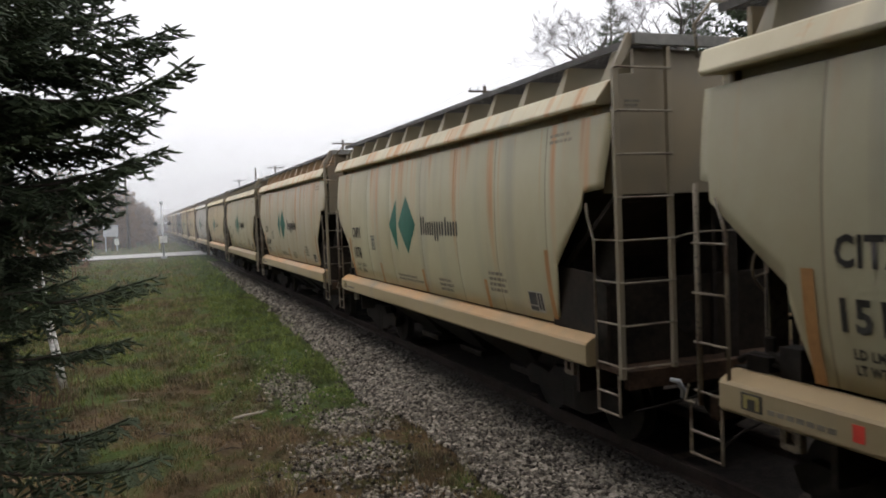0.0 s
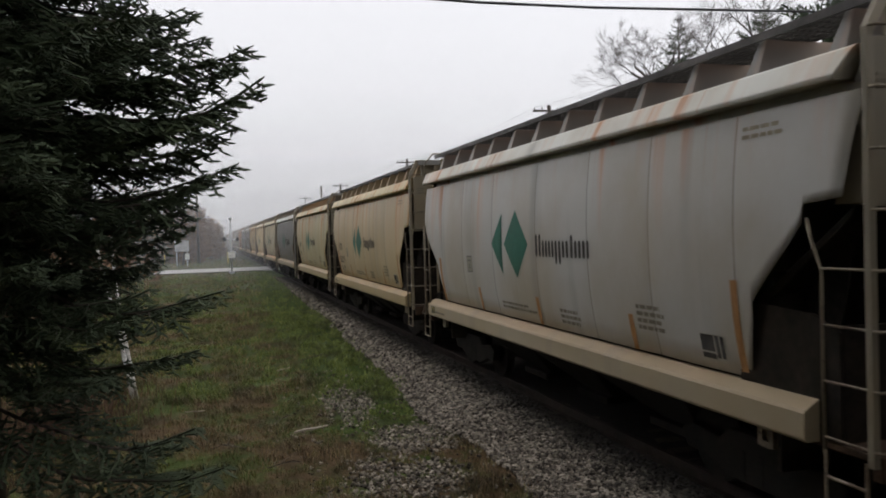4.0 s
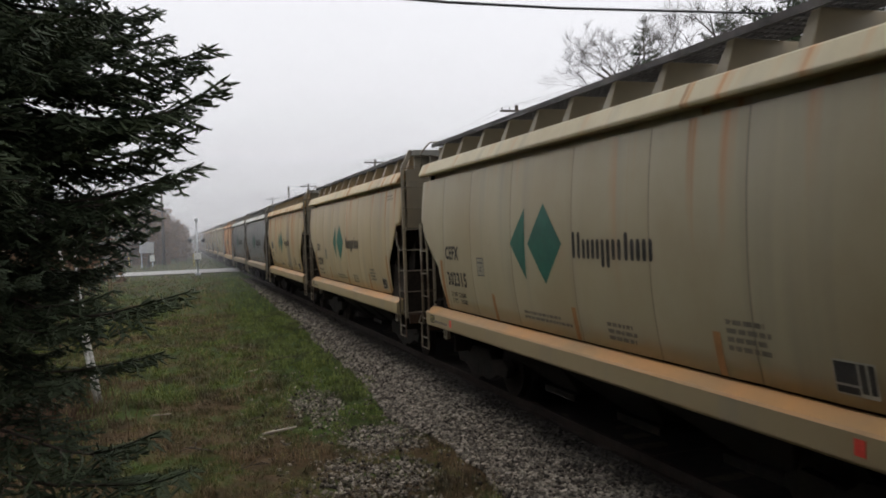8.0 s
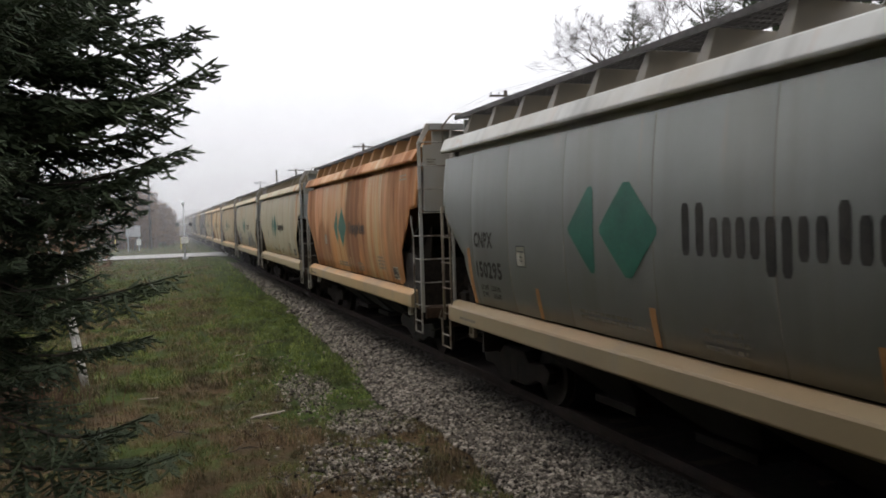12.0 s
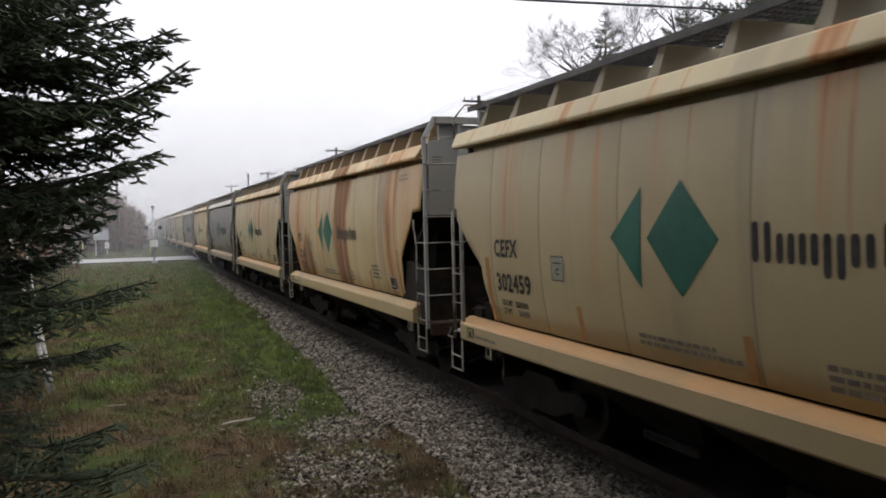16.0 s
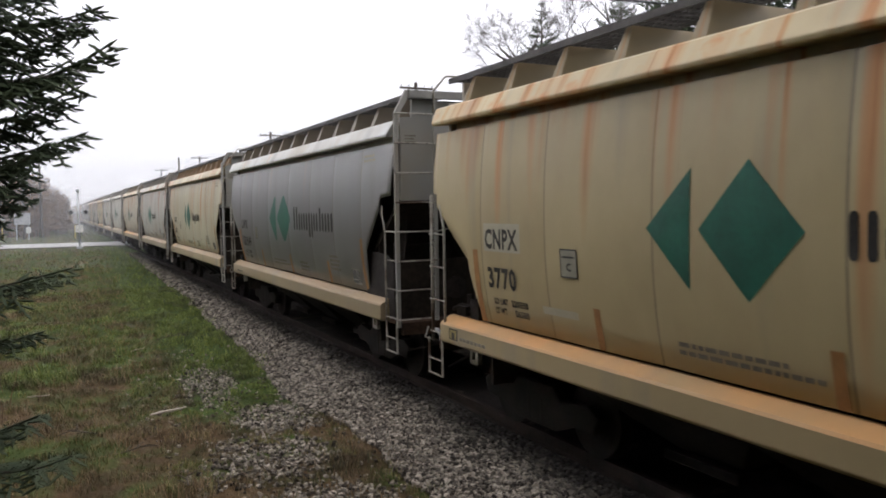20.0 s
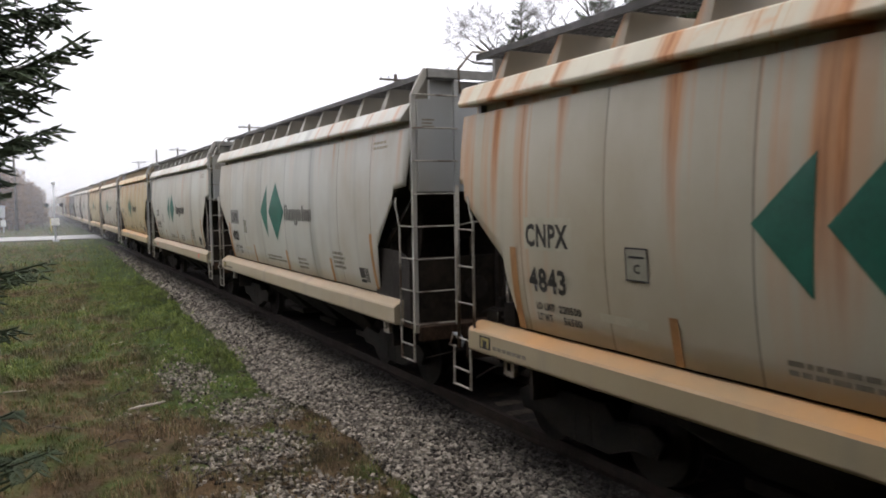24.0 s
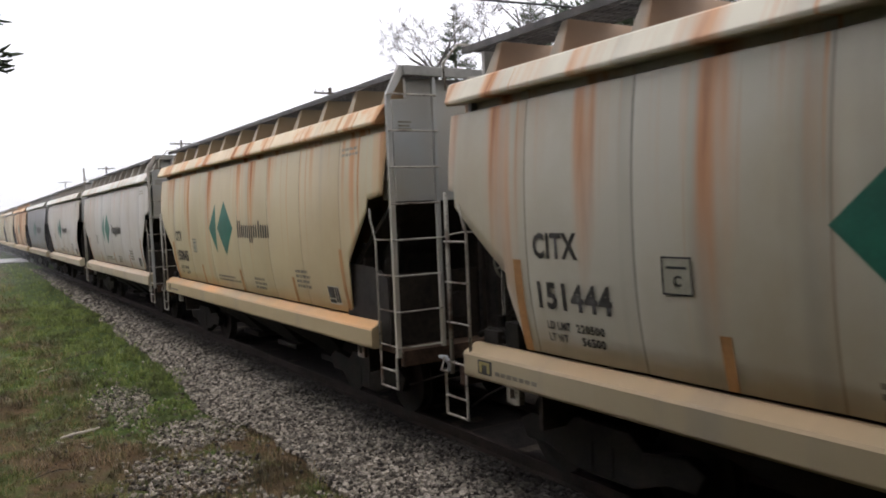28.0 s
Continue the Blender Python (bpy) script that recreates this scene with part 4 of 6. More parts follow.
def surface(y, z):
    """Half-width of the sheet with its panels, which swell a little between the seams."""
    for a, b in zip(SEAMS, SEAMS[1:]):
        if b <= y <= a:
            u = (y - a) / (b - a)
            return belly(z) + 0.014 * max(0.0, math.sin(math.pi * u)) ** 0.6
    return belly(z)


def foot_of_sheet(y):
    """Lower edge of the side sheet: cut away over the platforms."""
    return lerp(-y, (0.0, 0.12, 0.13, 0.99, 1.0, 1.16, 11.10, 11.26, 11.27, 11.95, 12.0, 12.62), (3.12, 3.10, 2.92, 2.2, 2.05, BOTTOM, BOTTOM, 2.0, 2.17, 2.9, 3.08, 3.12))


def side_panel(s):
    welds = [y + e for y in SEAMS[1:-1] for e in (-0.011, 0.011)]
    ys = sorted(set(welds + [round(a + (b - a) * i / 7, 4) for a, b in zip(SEAMS, SEAMS[1:]) for i in range(8)] + [-0.12, -0.13, -0.4, -0.7, -0.99, -1.0, -1.05, -1.16, -11.1, -11.16, -11.26, -11.27, -11.5, -11.75, -11.95, -12.0]), reverse=True)
    rows, n = 10, 0
    sh = CarShape()
    for inner in (0, 1):
        for y in ys:
            z0 = foot_of_sheet(y)
            for i in range(rows + 1):
                z = z0 + (SHEET_TOP - z0) * i / rows
                # the front edge leans back from the roof to the notch
                lean = (0.09 + 0.17 * max(0.0, min(1.0, (SHEET_TOP - z) / 0.9))) * max(0.0, min(1.0, (-11.9 - y) / 0.72))
                sh.v.append((s * (surface(y, z) - 0.012 * inner), y + lean, z))
    m, c = len(ys), rows + 1
    for inner in (0, 1):
        o = inner * m * c
        for j in range(m - 1):
            for i in range(rows):
                sh.f.append((o + j * c + i, o + j * c + i + 1, o + (j + 1) * c + i + 1, o + (j + 1) * c + i))
    for j in range(m - 1):
        sh.f.append((j * c, (j + 1) * c, m * c + (j + 1) * c, m * c + j * c))
    for j in (0, m - 1):
        for i in range(rows):
            sh.f.append((j * c + i, j * c + i + 1, m * c + j * c + i + 1, m * c + j * c + i))
    me = sh.mesh("side_panel", PAINT, True)
    me.materials.append(SEAM_PAINT)
    for f in me.polygons:
        if any(abs(f.center.y - y) < 0.0112 for y in SEAMS[1:-1]):
            f.material_index = 1
    return me


def decal(name, polygon, mat, lift=0.005, cut=0.10):
    """A flat painted shape given as (y, z), laid on the near side sheet."""
    bm = bmesh.new()
    bm.faces.new([bm.verts.new((0, y, z)) for y, z in polygon])
    for axis in (1, 2):
        lo, hi = min(p[axis - 1] for p in polygon), max(p[axis - 1] for p in polygon)
        k = lo + cut
        while k < hi:
            no = Vector((0, 1, 0)) if axis == 1 else Vector((0, 0, 1))
            bmesh.ops.bisect_plane(bm, geom=bm.verts[:] + bm.edges[:] + bm.faces[:], plane_co=no * k, plane_no=no)
            k += cut
    for v in bm.verts:
        v.co.x = -surface(v.co.y, v.co.z) - lift
        v.co.z = true_height(v.co.z)
    me = bpy.data.meshes.new(name)
    for f in bm.faces:
        if f.normal.x > 0:
            f.normal_flip()
    bm.to_mesh(me)
    bm.free()
    me.materials.append(mat)
    return me


def rect(y0, y1, z0, z1):
    return [(y0, z0), (y1, z0), (y1, z1), (y0, z1)]


def joined(name, pieces, mat, lift=0.005, cut=0.3):
    sh = Shape()
    for p in pieces:
        me = decal(name, p, mat, lift, cut)
        sh.add([tuple(v.co) for v in me.vertices], [tuple(f.vertices) for f in me.polygons])
        bpy.data.meshes.remove(me)
    return sh.mesh(name, mat, fix=False)


def lettering(name, text, y, z, size, width, mat, lift=0.007):
    """Painted letters: they start at y and run towards the front of the car."""
    cu = bpy.data.curves.new(name, "FONT")
    cu.body, cu.size, cu.resolution_u, cu.offset = text, size, 2, size * 0.034
    cu.space_line, cu.space_character = 1.05, 1.09
    ob = bpy.data.objects.new(name, cu)
    me = bpy.data.meshes.new_from_object(ob)
    bpy.data.objects.remove(ob)
    xs = [v.co.x for v in me.vertices]
    k = width / max(0.01, max(xs) - min(xs)) if width else 1.0
    x0 = min(xs)
    for v in me.vertices:
        yy, zz = y - (v.co.x - x0) * k, z + v.co.y
        v.co = (-surface(yy, zz) - lift, yy, true_height(zz))
    me.materials.clear()
    me.materials.append(mat)
    return me


def word_shapes(y, z, cap, length):
    """The maker's wordmark as plain upright bars of its height and stroke, with no letters."""
    out, n = [], [(1.15, 0, 1.0), (0.95, 0, 0.72), (0.95, 0, 0.72), (1.0, -0.28, 0.72), (1.0, 0, 0.72), (0.6, 0, 0.95), (0.95, 0, 0.72), (0.95, 0, 0.72)]
    unit = length / sum(w for w, _, _ in n)
    for w, lo, hi in n:
        z0, z1 = z + cap * lo, z + cap * hi
        for c in ((0.16, 0.66) if w > 0.8 else (0.42,)):
            m, h = y - unit * w * c, 0.155 * unit
            out.append([[(m + h, z0 + h), (m + h * 0.6, z0), (m - h * 0.6, z0), (m - h, z0 + h), (m - h, z1 - h), (m - h * 0.6, z1), (m + h * 0.6, z1), (m + h, z1 - h)]])
        y -= unit * w
    return out


def dashes(y0, y1, z, rows, height, gap, rng):
    """Small print too fine to read: broken bars."""
    out = []
    for r in range(rows):
        y = y0
        end = y1 + rng.uniform(0, 0.25) * (y0 - y1)
        while y > end:
            w = rng.uniform(0.05, 0.14)
            out.append(rect(y, max(y - w, end), z - r * gap - height, z - r * gap))
            y -= w + 0.022
    return out


rng = random.Random(2)
M = {}
for side, s in (("near", -1), ("far", 1)):
    M[side, "side_panel"] = side_panel(s)
    hood = CarShape().extrude_y([(s * x, z) for x, z in ((1.36, 3.90), (1.36, 4.105), (1.595, 4.085), (1.615, 4.09), (1.625, 4.13), (1.515, 4.335), (1.475, 4.36), (1.30, 4.40), (1.30, 3.90))], 0.02, -12.46)
    hood.v = [(x, y + (0.11 if y < -6 else -0.11) * max(0.0, min(1.0, (4.36 - z) / 0.27)) + (0.06 if y < -6 and abs(x) < 1.45 else 0.0), z) for x, y, z in hood.v]
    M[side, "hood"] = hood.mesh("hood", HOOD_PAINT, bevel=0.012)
    M[side, "sill"] = CarShape().extrude_y([(s * x, z) for x, z in ((1.38, 1.345), (1.45, 1.345), (1.588, 1.262), (1.606, 1.235), (1.606, 1.03), (1.575, 1.0), (1.38, 1.0))], -0.22, -11.96).mesh("side_sill", SILL_PAINT, bevel=0.012)
    # ladder at the front corner, on the side; the outer rail runs up to the roof
    s1 = s * 1.575
    M[side, "front_rail"] = CarShape().extrude_y([(s * x, z) for x, z in ((1.600, 0.98), (1.600, 4.44), (1.40, 4.84), (1.30, 4.80), (1.538, 4.40), (1.538, 0.98))], -12.67, -12.61).mesh("ladder_rail", END_PAINT, bevel=0.006)
    M[side, "front_rail_b"] = CarShape().tube([(s1, -12.15, 0.98), (s1, -12.15, 2.50), (s1, -12.03, 2.80), (s * 1.55, -11.97, 2.95)], 0.016, 6).mesh("ladder_rail", LADDER_PAINT, True)
    M[side, "end_rail"] = CarShape().box(s * 0.895, s * 0.945, -12.69, -12.63, 1.05, 4.76).mesh("ladder_rail", END_PAINT, bevel=0.006)
    M[side, "rear_rail"] = CarShape().tube([(s1, 0.06, 0.98), (s1, 0.06, 3.1)], 0.027, 6).mesh("ladder_rail", LADDER_PAINT, True)
    M[side, "rear_rail_b"] = CarShape().tube([(s1, -0.32, 1.0), (s1, -0.32, 2.6), (s1, -0.20, 2.95)], 0.02, 6).mesh("ladder_rail", LADDER_PAINT, True)
    M[side, "roof_grab"] = CarShape().tube([(s * 1.52, 0.05, 4.3), (s * 1.5, 0.12, 4.62), (s * 1.3, 0.12, 4.86), (s * 0.6, 0.12, 4.88), (s * 0.6, 0.02, 4.76)], 0.018, 6).mesh("grab_iron", LADDER_PAINT, True)
    M[side, "end_plate"] = CarShape().box(s * 0.02, s * 1.36, -12.72, -12.66, 4.70, 4.83).box(s * 0.02, s * 1.36, -12.66, -12.50, 4.80, 4.83).mesh("end_plate", ROOF_STEEL, bevel=0.008)
    M[side, "front_stirrup"] = CarShape().tube([(s1, -12.16, 1.0), (s1, -12.16, 0.59), (s1, -12.58, 0.59), (s1, -12.58, 1.0)], 0.018, 6).tube([(s1, -12.16, 0.80), (s1, -12.58, 0.80)], 0.014, 6).mesh("step", LADDER_PAINT)
    M[side, "rear_stirrup"] = CarShape().tube([(s1, 0.20, 1.0), (s1, 0.20, 0.53), (s1, -0.22, 0.53), (s1, -0.22, 1.0)], 0.018, 6).tube([(s1, 0.2, 0.73), (s1, -0.22, 0.73)], 0.014, 6).tube([(s1, 0.22, 1.14), (s1 + s * 0.05, 0.22, 1.0), (s1, 0.15, 0.98)], 0.014, 5).mesh("step", LADDER_PAINT)
    grate = CarShape()
    for i in range(9):
        x = s * (0.64 + 0.075 * i)
        grate.box(x - 0.012, x + 0.012, 0.05, -12.7, 4.76, 4.80)
    for i in range(86):
        y = 0.0 - 0.148 * i
        grate.box(s * 0.62, s * 1.27, y - 0.008, y + 0.008, 4.757, 4.785)
    M[side, "running_board"] = grate.box(s * 1.255, s * 1.285, 0.05, -12.7, 4.73, 4.81).mesh("running_board", GRATE, fix=False)
    M[side, "jacking_pad"] = CarShape().box(s * 1.36, s * 1.43, -0.11, -0.05, 0.79, 1.0).box(s * 1.36, s * 1.43, 0.05, 0.11, 0.79, 1.0).box(s * 1.36, s * 1.43, -0.05, 0.05, 0.79, 0.84).box(s * 1.36, s * 1.43, -0.05, 0.05, 0.93, 1.0).box(s * 1.36, s * 1.38, -0.05, 0.05, 0.84, 0.93).mesh("jacking_pad", LADDER_PAINT, bevel=0.01)

M["rung_side"] = CarShape().tube([(0, -12.62, 0), (0, -12.15, 0)], 0.011, 6).mesh("rung", LADDER_PAINT)
M["rung_end"] = CarShape().tube([(-0.35, 0, 0), (-0.32, -0.05, 0), (0.32, -0.05, 0), (0.35, 0, 0)], 0.012, 6).mesh("rung", LADDER_PAINT)
M["rung_rear"] = CarShape().tube([(0, 0.12, 0), (0, -0.34, 0)], 0.011, 6).mesh("rung", LADDER_PAINT)
roof_line = [(1.34, 4.345), (0.7, 4.43), (0, 4.455), (-0.7, 4.43), (-1.34, 4.345), (-1.34, 4.30), (0, 4.40), (1.34, 4.30)]
M["roof"] = CarShape().extrude_y(roof_line, 0.02, -12.50).mesh("roof", ROOF_STEEL)
M["hatch"] = CarShape().extrude_y([(-0.46, 4.45), (-0.5, 4.62), (-0.3, 4.68), (0.3, 4.68), (0.5, 4.62), (0.46, 4.45)], -0.5, -12.2).mesh("hatch_cover", ROOF_STEEL, bevel=0.015)
rib = CarShape()
w0, w1 = 1.35, 1.20
rib.add([(-w0, -0.10, 4.36), (w0, -0.10, 4.36), (w0, 0.10, 4.36), (-w0, 0.10, 4.36), (-w1, -0.05, 4.755), (w1, -0.05, 4.755), (w1, 0.05, 4.755), (-w1, 0.05, 4.755)],
        [(0, 1, 2, 3), (4, 5, 6, 7), (0, 1, 5, 4), (1, 2, 6, 5), (2, 3, 7, 6), (3, 0, 4, 7)])
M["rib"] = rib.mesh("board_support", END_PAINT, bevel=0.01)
sheet = [(-1.44, 3.03), (1.44, 3.03), (1.44, 4.40), (1.24, 4.42), (1.24, 4.70), (-1.24, 4.70), (-1.24, 4.42), (-1.44, 4.40)]
flange = CarShape().extrude_y(sheet, -12.46, -12.52)
for x in (-1.425, 1.405):
    flange.extrude_x([(-12.14, 3.06), (-12.46, 3.06), (-12.46, 4.06), (-12.30, 4.06)], x, x + 0.02)
M["front_bulkhead"] = flange.mesh("end_sheet", END_PAINT, bevel=0.008)
M["rear_bulkhead"] = CarShape().extrude_y(sheet, -0.26, -0.32).mesh("end_sheet", END_PAINT, bevel=0.008)
# plates and webs under the slope are added to shut out daylight behind
for name, y, d in (("front", -12.33, 1), ("rear", -0.29, -1)):
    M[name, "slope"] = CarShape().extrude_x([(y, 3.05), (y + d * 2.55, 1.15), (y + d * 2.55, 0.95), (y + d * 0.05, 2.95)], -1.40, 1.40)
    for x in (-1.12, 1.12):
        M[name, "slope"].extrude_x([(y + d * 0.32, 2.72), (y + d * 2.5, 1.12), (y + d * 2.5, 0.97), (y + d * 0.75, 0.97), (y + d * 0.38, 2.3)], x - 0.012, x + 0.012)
    M[name, "slope"] = M[name, "slope"].mesh("slope_sheet", SHADED_GRIME)
    M[name, "inner"] = CarShape().box(-1.38, 1.38, y + d * 0.92, y + d * 0.98, 0.6, 2.45).mesh("bolster_plate", SHADED_GRIME)
    M[name, "web"] = CarShape().extrude_x([(y + d * 0.1, 2.9), (y + d * 2.5, 1.1), (y + d * 2.5, 0.95), (y + d * 0.1, 0.95)], -0.03, 0.03).mesh("center_web", SHADED_GRIME)
    M[name, "post"] = CarShape().box(-0.06, 0.06, y - d * 0.22, y - d * 0.10, 1.0, 3.05).mesh("end_post", SHADED_GRIME, bevel=0.01)
    M[name, "platform"] = CarShape().box(-1.45, 1.45, y + d * 1.3, y - d * 0.30, 0.97, 1.03).box(-1.50, 1.50, y - d * 0.22, y - d * 0.32, 0.86, 1.05).mesh("platform", PLATFORM_RUST, bevel=0.008)
    M[name, "coupler"] = CarShape().box(-0.11, 0.11, y - d * 0.2, y - d * 0.62, 0.76, 0.98).box(-0.17, 0.17, y - d * 0.60, y - d * 0.96, 0.70, 1.02).box(0.02, 0.2, y - d * 0.9, y - d * 0.99, 0.74, 0.98).mesh("coupler", DARK_STEEL, bevel=0.02)
    M[name, "hose"] = CarShape().tube([(0.35, y - d * 0.3, 0.85), (0.33, y - d * 0.55, 0.62), (0.25, y - d * 0.8, 0.52), (0.15, y - d * 0.98, 0.62)], 0.026, 7).mesh("air_hose", CABLE, True)
    M[name, "lever"] = CarShape().tube([(-1.4, y - d * 0.25, 0.62), (-1.1, y - d * 0.36, 0.68), (-0.3, y - d * 0.5, 0.8)], 0.014, 5).mesh("uncoupling_lever", DARK_STEEL, True)
M["center_sill"] = CarShape().box(-0.33, 0.33, 0.0, -12.6, 0.74, 1.02).mesh("center_sill", DARK_STEEL, bevel=0.01)
funnel = CarShape()
funnel.add([(-1.38, -1.3, 1.0), (1.38, -1.3, 1.0), (1.38, 1.3, 1.0), (-1.38, 1.3, 1.0), (-0.55, -0.42, 0.34), (0.55, -0.42, 0.34), (0.55, 0.42, 0.34), (-0.55, 0.42, 0.34)],
           [(0, 1, 2, 3), (4, 5, 6, 7), (0, 1, 5, 4), (1, 2, 6, 5), (2, 3, 7, 6), (3, 0, 4, 7)])
M["funnel"] = funnel.box(-0.68, 0.68, -0.5, 0.5, 0.24, 0.34).mesh("hopper_outlet", DARK_STEEL, bevel=0.012)
M["brake_a"] = CarShape().tube([(-0.55, -0.55, 1.3), (0.15, -0.55, 1.3)], 0.16, 12).box(-0.95, -0.65, -0.65, -0.45, 1.03, 1.42).mesh("brake_reservoir", DARK_STEEL, bevel=0.01)
M["brake_b"] = CarShape().tube([(-1.34, -0.75, 1.45), (-1.30, -0.5, 1.52), (-1.2, -0.42, 1.40)], 0.03, 6).box(-1.40, -1.22, -0.95, -0.72, 1.34, 1.62).tube([(-1.36, -0.3, 1.45), (-1.36, -0.75, 1.42)], 0.022, 6).mesh("retainer_valve", DARK_STEEL, bevel=0.008)
M["brake_c"] = CarShape().tube([(-1.0, -0.18, 1.02), (-1.0, -0.2, 2.2), (-0.7, -0.25, 2.75)], 0.028, 6).tube([(-0.62, -0.12, 1.02), (-0.62, -0.12, 2.4)], 0.035, 6).tube([(-1.0, -0.2, 1.75), (-0.3, -0.16, 1.75), (0.5, -0.16, 1.62)], 0.02, 6).tube([(-0.85, -0.16, 2.05), (-0.4, -0.16, 2.05)], 0.09, 10).mesh("brake_pipe", DARK_STEEL, True)
M["end_panel"] = CarShape().extrude_y([(-1.41, 1.03), (0.9, 1.03), (0.9, 2.02), (-1.41, 2.02)], -12.2, -12.17).mesh("end_panel", END_DARK, bevel=0.006)
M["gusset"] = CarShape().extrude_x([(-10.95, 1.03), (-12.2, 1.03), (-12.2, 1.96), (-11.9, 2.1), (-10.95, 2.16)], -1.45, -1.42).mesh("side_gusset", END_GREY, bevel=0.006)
# a black disc on the panel: the shade inside a round opening, painted
M["panel_hole"] = CarShape().tube([(-0.35, -12.199, 1.5), (-0.35, -12.212, 1.5)], 0.2, 20).mesh("round_opening", SHADED_GRIME)
M["handrail"] = CarShape().tube([(-0.92, -12.68, 2.51), (-0.78, -12.72, 2.55), (-0.62, -12.72, 2.57), (0.95, -12.72, 2.57), (0.95, -12.50, 2.57)], 0.013, 6).mesh("handrail", LADDER_PAINT, True)
# a bright bent hook beside the uncoupling lever, apart from the air hose
M["hose_coupling"] = CarShape().tube([(-1.06, -12.76, 0.95), (-0.98, -12.80, 0.93), (-0.94, -12.82, 0.84), (-0.96, -12.82, 0.76)], [0.02, 0.03, 0.03, 0.018], 7).mesh("hose_coupling", GALVANISED, True)
M["stand"] = CarShape().box(-1.02, -0.80, -0.22, -0.16, 1.03, 2.98).mesh("brake_stand", LADDER_PAINT, bevel=0.01)
wheel = CarShape().tube([(-0.68 + 0.27 * math.cos(a * math.pi / 10), 0.06, 2.24 + 0.27 * math.sin(a * math.pi / 10)) for a in range(21)], 0.016, 6)
for a in range(4):
    wheel.tube([(-0.68, 0.04, 2.24), (-0.68 + 0.27 * math.cos(a * 1.571 + 0.4), 0.06, 2.24 + 0.27 * math.sin(a * 1.571 + 0.4))], 0.011, 5)
M["hand_brake"] = wheel.tube([(-0.68, 0.07, 2.24), (-0.68, -0.16, 2.24)], 0.03, 8).mesh("brake_wheel", LADDER_PAINT, True)
M["valves"] = CarShape().box(-1.42, -1.12, -0.62, -0.36, 1.36, 1.5).tube([(-1.4, -0.25, 1.42), (-1.36, -0.4, 1.5), (-1.3, -0.7, 1.46), (-1.34, -0.95, 1.4)], 0.035, 7).tube([(-1.28, -0.5, 1.5), (-1.28, -0.5, 1.66)], 0.05, 8).mesh("air_valve", DARK_STEEL, bevel=0.006)
# trucks
frame_line = [(-1.25, 0.56), (-1.05, 0.66), (-0.55, 0.60), (-0.38, 0.74), (0.38, 0.74), (0.55, 0.60), (1.05, 0.66), (1.25, 0.56), (1.15, 0.36), (0.8, 0.36), (0.42, 0.22), (-0.42, 0.22), (-0.8, 0.36), (-1.15, 0.36)]
M["frame"] = Shape().extrude_x(frame_line, -0.07, 0.07).mesh("side_frame", DARK_STEEL, bevel=0.02)
M["bolster"] = Shape().box(-1.05, 1.05, -0.2, 0.2, 0.46, 0.72).mesh("bolster", DARK_STEEL, bevel=0.02)
M["spring"] = Shape().tube([(0, -0.14, 0.26), (0, -0.14, 0.55)], 0.08, 10).tube([(0, 0.14, 0.26), (0, 0.14, 0.55)], 0.08, 10).mesh("spring", DARK_STEEL)
wheels = Shape().tube([(-0.95, 0, 0), (0.95, 0, 0)], 0.085, 10)
for s in (-1, 1):
    wheels.tube([(s * 0.69, 0, 0), (s * 0.715, 0, 0), (s * 0.72, 0, 0), (s * 0.83, 0, 0)], [0.485, 0.485, 0.462, 0.455], 28)
    wheels.tube([(s * 0.83, 0, 0), (s * 0.85, 0, 0), (s * 0.87, 0, 0)], [0.38, 0.20, 0.13], 16)
    for i in range(3):
        a = 2.094 * i
        wheels.tube([(s * 0.82, 0.26 * math.cos(a), 0.26 * math.sin(a)), (s * 0.845, 0.26 * math.cos(a), 0.26 * math.sin(a))], 0.045, 8)
M["wheelset"] = wheels.mesh("wheelset", DARK_STEEL)

# painted marks shared by the cars
def diamond(y, half_w, half_h, z):
    return [(y + half_w, z), (y, z - half_h), (y - half_w, z), (y, z + half_h)]


Z = 2.69
def logo(grey, shift, size=1.0):
    """The half and the full diamond; each car's stencil was laid a little fore or aft."""
    if grey:
        half = [(-4.58, Z + 0.02), (-4.60, Z - 0.04), (-5.10, Z - 0.54), (-5.18, Z - 0.54), (-5.20, Z - 0.48), (-5.20, Z + 0.48), (-5.17, Z + 0.54), (-5.09, Z + 0.53)]
        full = [(-5.34, Z + 0.04), (-5.34, Z - 0.04), (-5.83, Z - 0.55), (-5.95, Z - 0.55), (-6.43, Z - 0.04), (-6.43, Z + 0.04), (-5.95, Z + 0.55), (-5.83, Z + 0.55)]
    else:
        half, full = [(-4.43, Z), (-4.96, Z - 0.54), (-4.98, Z + 0.54)], diamond(-5.58, 0.51, 0.58, Z)
    return [decal(name, [(-4.43 + (y + 4.43) * size + shift, Z + (z - Z) * size) for y, z in shape], GREEN) for name, shape in (("logo_half_diamond", half), ("logo_diamond", full))]


LOGO_SHIFT = {10: 0.06, 15: 0.05, 16: 0.10, 17: 0.19, 18: 0.07, 19: -0.06, 20: 0.05, 21: -0.11}
LOGOS = {k: logo(k in (19, 21), v) for k, v in LOGO_SHIFT.items()}
LOGOS.update({True: logo(True, 0.0), False: logo(False, 0.0), 25: logo(False, 0.0, 1.14)})
M["word"] = [joined("wordmark_bar", p, BLACK_INK, 0.005, 0.5) for p in word_shapes(-6.36, 2.50, 0.35, 1.80)]
M["word_g"] = [joined("wordmark_bar", p, BLACK_INK, 0.005, 0.5) for p in word_shapes(-6.84, 2.44, 0.53, 2.75)]
